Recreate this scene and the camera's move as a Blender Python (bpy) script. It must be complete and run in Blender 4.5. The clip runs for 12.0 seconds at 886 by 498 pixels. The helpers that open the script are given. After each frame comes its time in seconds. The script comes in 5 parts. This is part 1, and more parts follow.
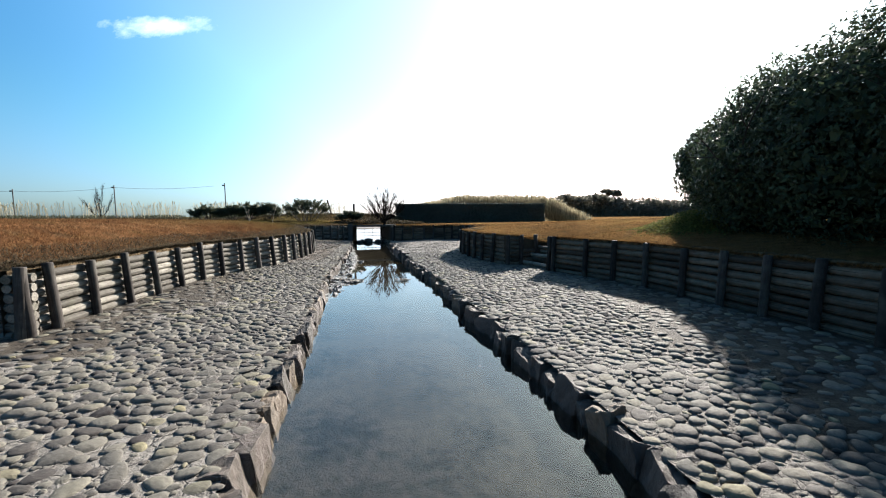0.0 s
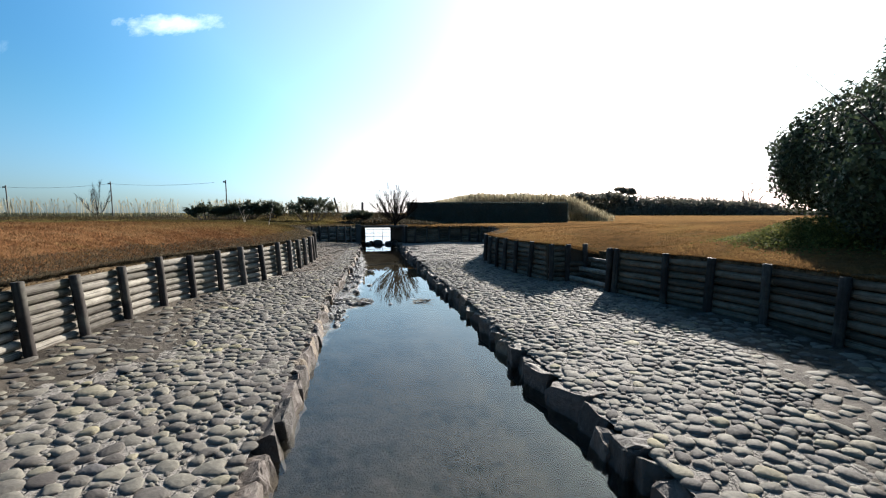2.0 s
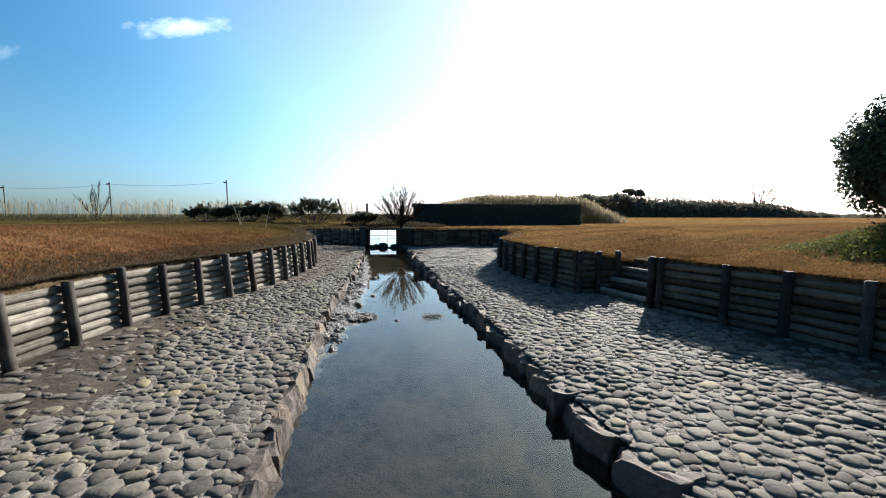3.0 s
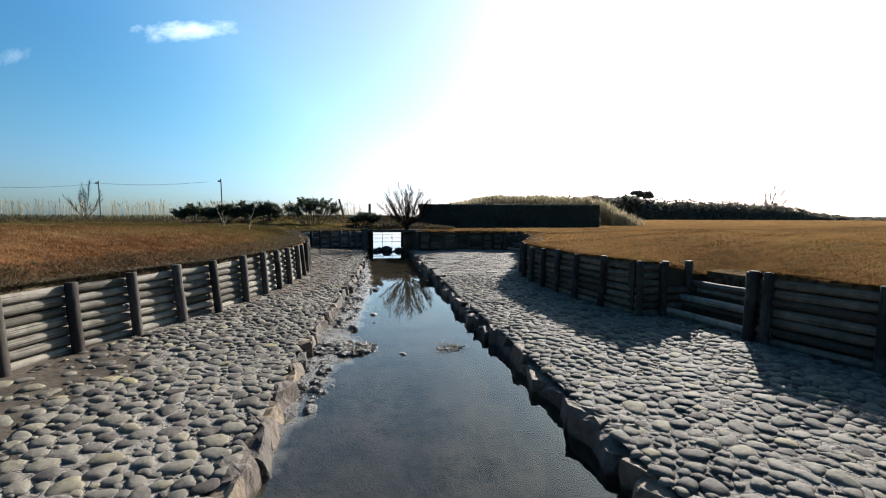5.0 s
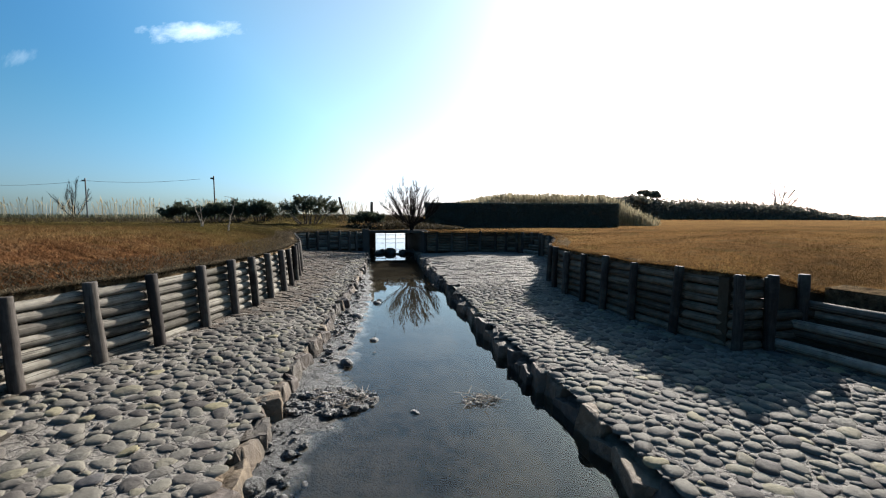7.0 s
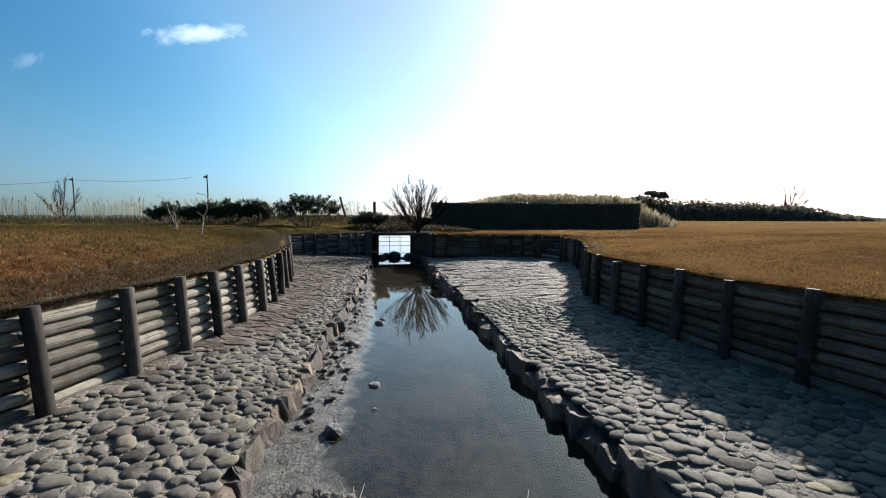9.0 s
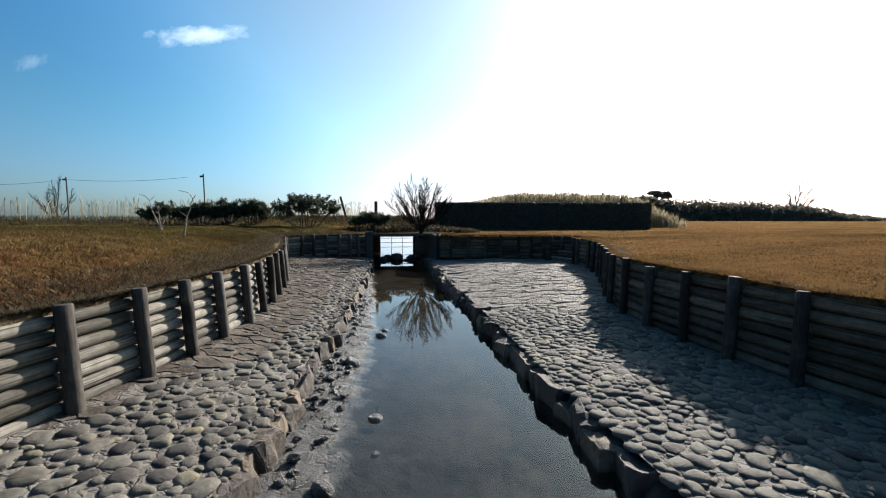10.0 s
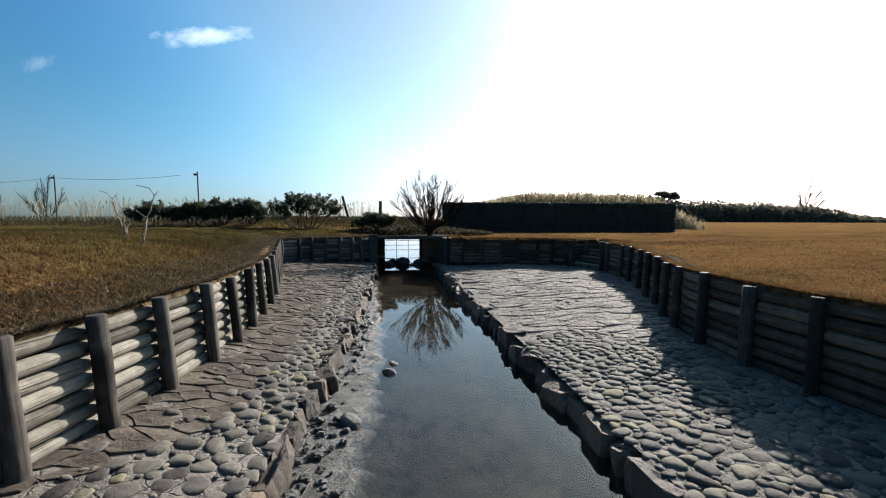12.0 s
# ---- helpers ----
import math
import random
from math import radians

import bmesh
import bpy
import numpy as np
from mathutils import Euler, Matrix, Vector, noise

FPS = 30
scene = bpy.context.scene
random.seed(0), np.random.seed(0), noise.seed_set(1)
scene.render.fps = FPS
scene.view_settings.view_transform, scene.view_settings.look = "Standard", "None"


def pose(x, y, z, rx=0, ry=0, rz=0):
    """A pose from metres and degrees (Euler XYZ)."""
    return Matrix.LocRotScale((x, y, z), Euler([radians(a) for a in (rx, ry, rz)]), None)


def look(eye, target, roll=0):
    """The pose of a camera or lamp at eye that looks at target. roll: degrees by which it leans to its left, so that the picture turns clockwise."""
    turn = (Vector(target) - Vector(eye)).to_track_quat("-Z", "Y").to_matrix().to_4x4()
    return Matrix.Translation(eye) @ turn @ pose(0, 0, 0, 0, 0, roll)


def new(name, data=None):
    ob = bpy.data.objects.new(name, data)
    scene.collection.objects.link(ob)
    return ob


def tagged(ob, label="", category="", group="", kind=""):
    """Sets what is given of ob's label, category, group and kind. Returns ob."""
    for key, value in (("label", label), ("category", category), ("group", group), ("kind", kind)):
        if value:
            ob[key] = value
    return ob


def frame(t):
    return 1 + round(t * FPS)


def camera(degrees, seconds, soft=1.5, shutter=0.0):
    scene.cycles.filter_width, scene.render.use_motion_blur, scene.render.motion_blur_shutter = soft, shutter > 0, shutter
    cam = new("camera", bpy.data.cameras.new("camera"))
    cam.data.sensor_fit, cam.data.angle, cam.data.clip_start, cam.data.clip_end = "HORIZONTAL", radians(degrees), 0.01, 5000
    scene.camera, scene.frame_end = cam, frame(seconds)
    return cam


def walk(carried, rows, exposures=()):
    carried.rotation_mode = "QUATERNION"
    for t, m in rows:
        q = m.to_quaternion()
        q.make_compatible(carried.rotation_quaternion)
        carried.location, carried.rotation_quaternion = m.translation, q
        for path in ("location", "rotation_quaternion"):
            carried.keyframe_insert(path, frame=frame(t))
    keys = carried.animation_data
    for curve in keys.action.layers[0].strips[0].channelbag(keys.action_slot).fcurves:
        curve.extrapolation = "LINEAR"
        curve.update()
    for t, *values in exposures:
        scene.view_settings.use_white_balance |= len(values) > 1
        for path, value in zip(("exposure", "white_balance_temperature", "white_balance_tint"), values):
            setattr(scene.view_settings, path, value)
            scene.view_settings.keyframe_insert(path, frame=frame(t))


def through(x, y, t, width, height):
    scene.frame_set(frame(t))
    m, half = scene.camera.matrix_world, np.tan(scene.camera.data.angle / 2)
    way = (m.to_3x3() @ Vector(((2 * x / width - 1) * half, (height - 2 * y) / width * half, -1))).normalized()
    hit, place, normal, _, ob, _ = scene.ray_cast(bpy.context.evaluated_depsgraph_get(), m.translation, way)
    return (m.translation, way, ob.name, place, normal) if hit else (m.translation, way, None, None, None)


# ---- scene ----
cam = camera(97.0, 12.0, soft=1.15)
PATH = [
    (0, (-0.061, 0.217, 1.697), (0.463, 2.14, 1.527), -0.3),
    (0.5, (-0.043, 0.72, 1.724), (0.47, 2.646, 1.552), -0.2),
    (1, (-0.031, 1.233, 1.755), (0.474, 3.161, 1.582), -0.2),
    (1.5, (-0.001, 1.766, 1.797), (0.496, 3.696, 1.62), -0.1),
    (2, (0.053, 2.334, 1.853), (0.536, 4.267, 1.67), -0.0),
    (2.5, (0.098, 2.911, 1.86), (0.567, 4.847, 1.681), 0.0),
    (3, (0.153, 3.398, 1.87), (0.61, 5.337, 1.695), 0.1),
    (5, (0.325, 5.155, 1.821), (0.761, 7.1, 1.656), 0.2),
    (5.5, (0.371, 5.572, 1.798), (0.805, 7.518, 1.634), 0.2),
    (6, (0.382, 5.979, 1.79), (0.811, 7.925, 1.622), 0.2),
    (6.5, (0.405, 6.372, 1.797), (0.829, 8.319, 1.632), 0.2),
    (7, (0.439, 6.787, 1.789), (0.86, 8.735, 1.624), 0.2),
    (9, (0.531, 8.309, 1.788), (0.934, 10.261, 1.628), 0.2),
    (9.5, (0.547, 8.674, 1.773), (0.946, 10.627, 1.616), 0.1),
    (10, (0.563, 9.031, 1.769), (0.958, 10.986, 1.612), 0.1),
    (10.5, (0.561, 9.387, 1.768), (0.953, 11.342, 1.612), 0.2),
    (11, (0.56, 9.731, 1.771), (0.948, 11.687, 1.615), 0.2),
    (11.5, (0.56, 10.067, 1.781), (0.944, 12.024, 1.627), 0.1),
    (12, (0.563, 10.394, 1.791), (0.942, 12.352, 1.637), 0.2),
]
# the camera darkens its picture a little on the way
EXPOSURES = [(0.0, 1.78), (1.5, 1.73), (3.0, 1.58), (6.0, 1.48), (9.0, 1.37), (12.0, 1.34)]
walk(cam, [(t, look(eye, target, roll)) for t, eye, target, roll in PATH], EXPOSURES)

# ---- light ----
from mathutils.geometry import delaunay_2d_cdt

SUN_AZ, SUN_EL = 44.5, 27.5          # degrees to the right of +y, and above the horizon
world = bpy.data.worlds.new("sky")
scene.world = world
world.use_nodes = True
sky = world.node_tree.nodes.new("ShaderNodeTexSky")
sky.sky_type = "NISHITA"
sky.sun_disc = False
sky.sun_elevation, sky.sun_rotation = radians(SUN_EL), radians(SUN_AZ)
sky.air_density, sky.dust_density, sky.ozone_density = 0.95, 1.05, 2.4
back = world.node_tree.nodes["Background"]
wt = world.node_tree
sun_dir = Vector((math.sin(radians(SUN_AZ)) * math.cos(radians(SUN_EL)), math.cos(radians(SUN_AZ)) * math.cos(radians(SUN_EL)), math.sin(radians(SUN_EL))))


def sky_math(op, a, b, clamp=False):
    n = wt.nodes.new("ShaderNodeMath")
    n.operation, n.use_clamp = op, clamp
    for sock, v in zip(n.inputs, (a, b)):
        if isinstance(v, (int, float)):
            sock.default_value = v
        else:
            wt.links.new(v, sock)
    return n.outputs[0]


def sky_range(value, lo, hi, a, b):
    n = wt.nodes.new("ShaderNodeMapRange")
    n.interpolation_type = "SMOOTHSTEP"
    for key, v in (("From Min", lo), ("From Max", hi), ("To Min", a), ("To Max", b)):
        n.inputs[key].default_value = v
    wt.links.new(value, n.inputs["Value"])
    return n.outputs[0]


# sea haze: pale and bright round the sun, a deeper cyan away from it
tc = wt.nodes.new("ShaderNodeTexCoord")
sep = wt.nodes.new("ShaderNodeSeparateXYZ")
wt.links.new(tc.outputs["Generated"], sep.inputs[0])
facing = wt.nodes.new("ShaderNodeVectorMath")
facing.operation = "DOT_PRODUCT"
facing.inputs[1].default_value = sun_dir
wt.links.new(tc.outputs["Generated"], facing.inputs[0])
near_sun = facing.outputs["Value"]
stops = sky_math("ADD", sky_math("ADD", sky_math("MULTIPLY", near_sun, 1.4), sky_math("MULTIPLY", sep.outputs["Z"], 0.95)), -0.87)
gain = sky_math("POWER", 2.0, sky_math("MINIMUM", sky_math("MAXIMUM", stops, -0.7), 0.28))
rich = wt.nodes.new("ShaderNodeHueSaturation")
wt.links.new(sky_math("MULTIPLY", sky_range(sep.outputs["Z"], -0.02, 0.32, 0.96, 1.2), sky_range(near_sun, 0.3, 0.75, 1.0, 0.72)), rich.inputs["Saturation"])
wt.links.new(sky.outputs[0], rich.inputs["Color"])
hue = wt.nodes.new("ShaderNodeMix")
hue.data_type = "RGBA"
hue.inputs["A"].default_value, hue.inputs["B"].default_value = (0.64, 1.06, 1.1, 1), (0.92, 1.07, 1.02, 1)
wt.links.new(sky_range(near_sun, 0.4, 0.88, 0.0, 1.0), hue.inputs["Factor"])
tint = wt.nodes.new("ShaderNodeMix")
tint.data_type, tint.blend_type = "RGBA", "MULTIPLY"
tint.inputs["Factor"].default_value = 1.0
wt.links.new(rich.outputs[0], tint.inputs["A"])
wt.links.new(hue.outputs["Result"], tint.inputs["B"])
low = wt.nodes.new("ShaderNodeMix")
low.data_type = "RGBA"
low.inputs["A"].default_value, low.inputs["B"].default_value = (1.12, 0.92, 1.16, 1), (1, 1, 1, 1)
wt.links.new(sky_range(sep.outputs["Z"], 0.0, 0.24, 0.0, 1.0), low.inputs["Factor"])
hazy = wt.nodes.new("ShaderNodeMix")
hazy.data_type, hazy.blend_type = "RGBA", "MULTIPLY"
hazy.inputs["Factor"].default_value = 1.0
wt.links.new(tint.outputs["Result"], hazy.inputs["A"])
wt.links.new(low.outputs["Result"], hazy.inputs["B"])
bright = wt.nodes.new("ShaderNodeVectorMath")
bright.operation = "SCALE"
wt.links.new(hazy.outputs["Result"], bright.inputs[0])
wt.links.new(gain, bright.inputs["Scale"])
wt.links.new(bright.outputs[0], back.inputs["Color"])
back.inputs["Strength"].default_value = 0.06
sun_data = bpy.data.lights.new("sun", "SUN")
sun_data.energy, sun_data.angle, sun_data.color = 5.0, radians(0.55), (1.0, 0.94, 0.87)
sun = new("sun", sun_data)
sun.matrix_world = look(sun_dir * 60, (0, 0, 0))


# ---- materials ----
def material(name):
    m = bpy.data.materials.new(name)
    m.use_nodes = True
    nt = m.node_tree
    return m, nt, nt.nodes["Principled BSDF"]


def node(nt, kind, **values):
    n = nt.nodes.new(kind)
    for key, value in values.items():
        n.inputs[key].default_value = value
    return n


def ramp(nt, fac, stops):
    r = nt.nodes.new("ShaderNodeValToRGB")
    els = r.color_ramp.elements
    while len(els) < len(stops):
        els.new(0.5)
    for e, (p, c) in zip(els, stops):
        e.position, e.color = p, (*c, 1)
    nt.links.new(fac, r.inputs["Fac"])
    return r.outputs["Color"]


def mix(nt, fac, a, b, mode="MIX"):
    n = nt.nodes.new("ShaderNodeMix")
    n.data_type, n.blend_type = "RGBA", mode
    for sock, v in ((n.inputs["Factor"], fac), (n.inputs["A"], a), (n.inputs["B"], b)):
        if isinstance(v, (int, float)):
            sock.default_value = v
        elif isinstance(v, tuple):
            sock.default_value = (*v, 1)
        else:
            nt.links.new(v, sock)
    return n.outputs["Result"]


def math_node(nt, op, a, b):
    n = nt.nodes.new("ShaderNodeMath")
    n.operation = op
    for sock, v in zip(n.inputs, (a, b)):
        if isinstance(v, (int, float)):
            sock.default_value = v
        else:
            nt.links.new(v, sock)
    return n.outputs[0]


def coords(nt, scale=(1, 1, 1), space="Object"):
    tc = nt.nodes.new("ShaderNodeTexCoord")
    mp = node(nt, "ShaderNodeMapping", Scale=scale)
    nt.links.new(tc.outputs[space], mp.inputs["Vector"])
    return mp.outputs[0]


def noise_fac(nt, vec, scale, detail=4.0, rough=0.55):
    n = node(nt, "ShaderNodeTexNoise", Scale=scale, Detail=detail, Roughness=rough)
    nt.links.new(vec, n.inputs["Vector"])
    return n.outputs["Fac"]


def world_pos(nt):
    return nt.nodes.new("ShaderNodeNewGeometry").outputs["Position"]


def bump(nt, bsdf, height, strength, distance):
    b = node(nt, "ShaderNodeBump", Strength=strength, Distance=distance)
    nt.links.new(height, b.inputs["Height"])
    nt.links.new(b.outputs["Normal"], bsdf.inputs["Normal"])


def piece_random(nt):
    """A number from 0 to 1 that differs from piece to piece, loose or joined."""
    a = nt.nodes.new("ShaderNodeObjectInfo").outputs["Random"]
    b = nt.nodes.new("ShaderNodeNewGeometry").outputs["Random Per Island"]
    return math_node(nt, "FRACT", math_node(nt, "ADD", a, b), 0.0)


def stone_material(name, stops, stain, rough=0.8, fine=38.0, spec=0.3, lift=0.012):
    m, nt, p = material(name)
    pos = world_pos(nt)
    col = ramp(nt, piece_random(nt), stops)
    g = noise_fac(nt, pos, fine, 6.0, 0.65)
    col = mix(nt, 1.0, col, ramp(nt, g, [(0.25, (0.62, 0.62, 0.62)), (0.75, (1.2, 1.2, 1.2))]), "MULTIPLY")
    w = noise_fac(nt, pos, 2.3, 5.0, 0.6)
    col = mix(nt, ramp(nt, w, [(0.52, (0, 0, 0)), (0.68, (0.75, 0.75, 0.75))]), col, stain)
    nt.links.new(col, p.inputs["Base Color"])
    p.inputs["Roughness"].default_value = rough
    p.inputs["Specular IOR Level"].default_value = spec
    pit = noise_fac(nt, pos, 95.0, 3.0, 0.7)
    bump(nt, p, math_node(nt, "ADD", g, math_node(nt, "MULTIPLY", pit, 0.3)), 0.8, lift)
    return m


def soil_material(name, stops, rough=0.9, big=0.7, fine=24.0, lift=0.02, spec=0.25):
    m, nt, p = material(name)
    pos = world_pos(nt)
    a = noise_fac(nt, pos, big, 5.0, 0.6)
    b = noise_fac(nt, pos, fine, 6.0, 0.7)
    f = math_node(nt, "ADD", math_node(nt, "MULTIPLY", a, 0.65), math_node(nt, "MULTIPLY", b, 0.35))
    nt.links.new(ramp(nt, f, stops), p.inputs["Base Color"])
    p.inputs["Roughness"].default_value = rough
    p.inputs["Specular IOR Level"].default_value = spec
    bump(nt, p, b, 0.7, lift)
    return m


def wood_material(name, stops, grain=(22, 22, 2.4), moss=(0.09, 0.085, 0.07)):
    m, nt, p = material(name)
    vec = coords(nt, grain)
    pos = world_pos(nt)
    g = noise_fac(nt, vec, 2.2, 6.0, 0.6)
    w = noise_fac(nt, pos, 3.0, 4.0, 0.6)
    f = math_node(nt, "ADD", math_node(nt, "MULTIPLY", g, 0.6), math_node(nt, "MULTIPLY", piece_random(nt), 0.4))
    col = ramp(nt, f, stops)
    col = mix(nt, ramp(nt, w, [(0.5, (0, 0, 0)), (0.72, (0.7, 0.7, 0.7))]), col, moss)
    crack = noise_fac(nt, coords(nt, (grain[0] * 2.2, grain[1] * 2.2, grain[2] * 0.8)), 1.0, 3.0, 0.5)
    col = mix(nt, ramp(nt, crack, [(0.36, (0.75, 0.75, 0.75)), (0.43, (0, 0, 0))]), col, (0.02, 0.017, 0.014))
    blot = noise_fac(nt, pos, 11.0, 5.0, 0.65)
    col = mix(nt, 1.0, col, ramp(nt, blot, [(0.3, (0.7, 0.68, 0.64)), (0.7, (1.2, 1.2, 1.17))]), "MULTIPLY")
    nt.links.new(col, p.inputs["Base Color"])
    p.inputs["Roughness"].default_value = 0.8
    p.inputs["Specular IOR Level"].default_value = 0.18
    bump(nt, p, g, 0.6, 0.006)
    return m


def leaf_material(name, stops, rough=0.55, through=0.14):
    m, nt, p = material(name)
    nt.links.new(ramp(nt, piece_random(nt), stops), p.inputs["Base Color"])
    p.inputs["Roughness"].default_value = rough
    p.inputs["Specular IOR Level"].default_value = 0.1
    tr = nt.nodes.new("ShaderNodeBsdfTranslucent")
    nt.links.new(ramp(nt, piece_random(nt), [(0, tuple(1.5 * c for c in stops[0][1])), (1, tuple(1.5 * c for c in stops[-1][1]))]), tr.inputs["Color"])
    mx = node(nt, "ShaderNodeMixShader", Fac=through)
    nt.links.new(p.outputs[0], mx.inputs[1])
    nt.links.new(tr.outputs[0], mx.inputs[2])
    nt.links.new(mx.outputs[0], nt.nodes["Material Output"].inputs["Surface"])
    return m


COBBLE = stone_material("river_cobble", [(0.0, (0.042, 0.036, 0.033)), (0.2, (0.072, 0.064, 0.056)), (0.45, (0.102, 0.093, 0.078)), (0.8, (0.128, 0.117, 0.095)), (0.93, (0.142, 0.127, 0.09)), (0.97, (0.175, 0.152, 0.09)), (1.0, (0.07, 0.066, 0.066))], (0.125, 0.113, 0.096), 0.8, 24.0, 0.18)
EDGE_STONE = stone_material("quarry_stone", [(0.0, (0.04, 0.034, 0.029)), (0.4, (0.085, 0.067, 0.056)), (0.85, (0.15, 0.112, 0.075)), (1.0, (0.07, 0.06, 0.05))], (0.055, 0.046, 0.037), 0.72, 16.0, 0.3, 0.03)
# dried mud between the cobbles, smeared and finely cracked
MORTAR, nt, p = material("mud_mortar")
pos = world_pos(nt)
a, b, c = noise_fac(nt, pos, 1.2, 5.0, 0.6), noise_fac(nt, pos, 26.0, 6.0, 0.7), noise_fac(nt, pos, 7.0, 4.0, 0.6)
f = math_node(nt, "ADD", math_node(nt, "MULTIPLY", a, 0.5), math_node(nt, "ADD", math_node(nt, "MULTIPLY", b, 0.28), math_node(nt, "MULTIPLY", c, 0.22)))
col = ramp(nt, f, [(0.36, (0.075, 0.065, 0.056)), (0.46, (0.13, 0.116, 0.101)), (0.58, (0.185, 0.168, 0.148))])
vor = node(nt, "ShaderNodeTexVoronoi", Scale=6.5, Randomness=1.0)
vor.feature = "DISTANCE_TO_EDGE"
warp = nt.nodes.new("ShaderNodeVectorMath")
warp.operation = "ADD"
wn = node(nt, "ShaderNodeTexNoise", Scale=5.0, Detail=4.0)
nt.links.new(pos, wn.inputs["Vector"])
ws = nt.nodes.new("ShaderNodeVectorMath")
ws.operation = "SCALE"
ws.inputs["Scale"].default_value = 0.25
nt.links.new(wn.outputs["Color"], ws.inputs[0])
nt.links.new(pos, warp.inputs[0])
nt.links.new(ws.outputs[0], warp.inputs[1])
nt.links.new(warp.outputs[0], vor.inputs["Vector"])
crack = ramp(nt, vor.outputs["Distance"], [(0.0, (0.3, 0.3, 0.3)), (0.06, (1, 1, 1))])
nt.links.new(mix(nt, 0.8, col, crack, "MULTIPLY"), p.inputs["Base Color"])
p.inputs["Roughness"].default_value = 0.85
p.inputs["Specular IOR Level"].default_value = 0.22
h = math_node(nt, "ADD", math_node(nt, "ADD", b, math_node(nt, "MULTIPLY", c, 2.0)), math_node(nt, "MULTIPLY", crack, 0.6))
bump(nt, p, h, 0.9, 0.03)
# silt on the bed: pale with dark weed tufts at the near end, dark further on
BED, nt, p = material("pond_bed")
pos = world_pos(nt)
sep = nt.nodes.new("ShaderNodeSeparateXYZ")
nt.links.new(pos, sep.inputs[0])
a, b = noise_fac(nt, pos, 1.6, 5.0, 0.6), noise_fac(nt, pos, 12.0, 5.0, 0.65)
f = math_node(nt, "ADD", math_node(nt, "MULTIPLY", a, 0.55), math_node(nt, "MULTIPLY", b, 0.45))
pale = ramp(nt, f, [(0.38, (0.01, 0.011, 0.01)), (0.48, (0.036, 0.034, 0.029)), (0.66, (0.076, 0.07, 0.059))])
dark = ramp(nt, f, [(0.38, (0.008, 0.008, 0.007)), (0.5, (0.03, 0.026, 0.02)), (0.66, (0.05, 0.043, 0.032))])
far = math_node(nt, "ADD", math_node(nt, "MULTIPLY", math_node(nt, "ADD", sep.outputs["Y"], -2.8), 0.24), math_node(nt, "MULTIPLY", math_node(nt, "ADD", a, -0.5), 1.6))
silt = mix(nt, ramp(nt, far, [(0.0, (0, 0, 0)), (1.0, (1, 1, 1))]), pale, dark)
c, d = noise_fac(nt, pos, 5.0, 5.0, 0.6), noise_fac(nt, pos, 30.0, 5.0, 0.7)
f = math_node(nt, "ADD", math_node(nt, "MULTIPLY", c, 0.5), math_node(nt, "MULTIPLY", d, 0.5))
flat = ramp(nt, f, [(0.36, (0.01, 0.0097, 0.0093)), (0.47, (0.028, 0.027, 0.026)), (0.6, (0.076, 0.073, 0.069))])
dry = ramp(nt, math_node(nt, "MULTIPLY", math_node(nt, "ADD", sep.outputs["Z"], 0.035), 25.0), [(0.0, (0, 0, 0)), (1.0, (1, 1, 1))])
nt.links.new(mix(nt, dry, silt, flat), p.inputs["Base Color"])
p.inputs["Roughness"].default_value = 0.5
nt.links.new(math_node(nt, "MULTIPLY", dry, 0.35), p.inputs["Specular IOR Level"])
bump(nt, p, math_node(nt, "ADD", math_node(nt, "MULTIPLY", c, 0.6), d), 0.8, 0.05)
MUD = soil_material("wet_mud", [(0.36, (0.022, 0.021, 0.02)), (0.48, (0.062, 0.059, 0.055)), (0.62, (0.13, 0.124, 0.115))], 0.42, 5.0, 23.0, 0.12, 0.4)
EARTH = soil_material("earth", [(0.3, (0.03, 0.024, 0.018)), (0.6, (0.075, 0.058, 0.042))], 0.95, 2.0, 30.0, 0.03, 0.0)
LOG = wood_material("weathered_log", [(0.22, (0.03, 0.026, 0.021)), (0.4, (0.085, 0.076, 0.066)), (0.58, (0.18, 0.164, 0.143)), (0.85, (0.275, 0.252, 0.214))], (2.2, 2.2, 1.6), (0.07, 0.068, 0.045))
# darker copy of the log wood; shade on the east walls set in colour
SHADED_LOG = wood_material("shaded_log", [(0.22, (0.024, 0.018, 0.013)), (0.4, (0.07, 0.054, 0.041)), (0.58, (0.125, 0.1, 0.076)), (0.85, (0.18, 0.148, 0.112))], (2.2, 2.2, 1.6), (0.05, 0.046, 0.032))
POST = wood_material("dark_post", [(0.22, (0.016, 0.013, 0.012)), (0.45, (0.026, 0.021, 0.019)), (0.62, (0.048, 0.041, 0.037)), (0.85, (0.1, 0.088, 0.08))], (18, 18, 2.0))
TURF_EDGE = soil_material("turf_edge", [(0.36, (0.026, 0.019, 0.012)), (0.48, (0.09, 0.064, 0.039)), (0.64, (0.19, 0.138, 0.083))], 0.95, 9.0, 34.0, 0.12, 0.0)
CRUST = soil_material("mud_crust", [(0.36, (0.03, 0.023, 0.018)), (0.5, (0.066, 0.052, 0.041)), (0.64, (0.125, 0.104, 0.082))], 0.92, 3.5, 34.0, 0.04)
CONCRETE = soil_material("dark_concrete", [(0.3, (0.026, 0.025, 0.024)), (0.65, (0.07, 0.066, 0.06))], 0.9, 1.1, 20.0, 0.008)
BARK = soil_material("bark", [(0.3, (0.016, 0.014, 0.012)), (0.65, (0.045, 0.038, 0.032))], 0.9, 4.0, 40.0, 0.02)
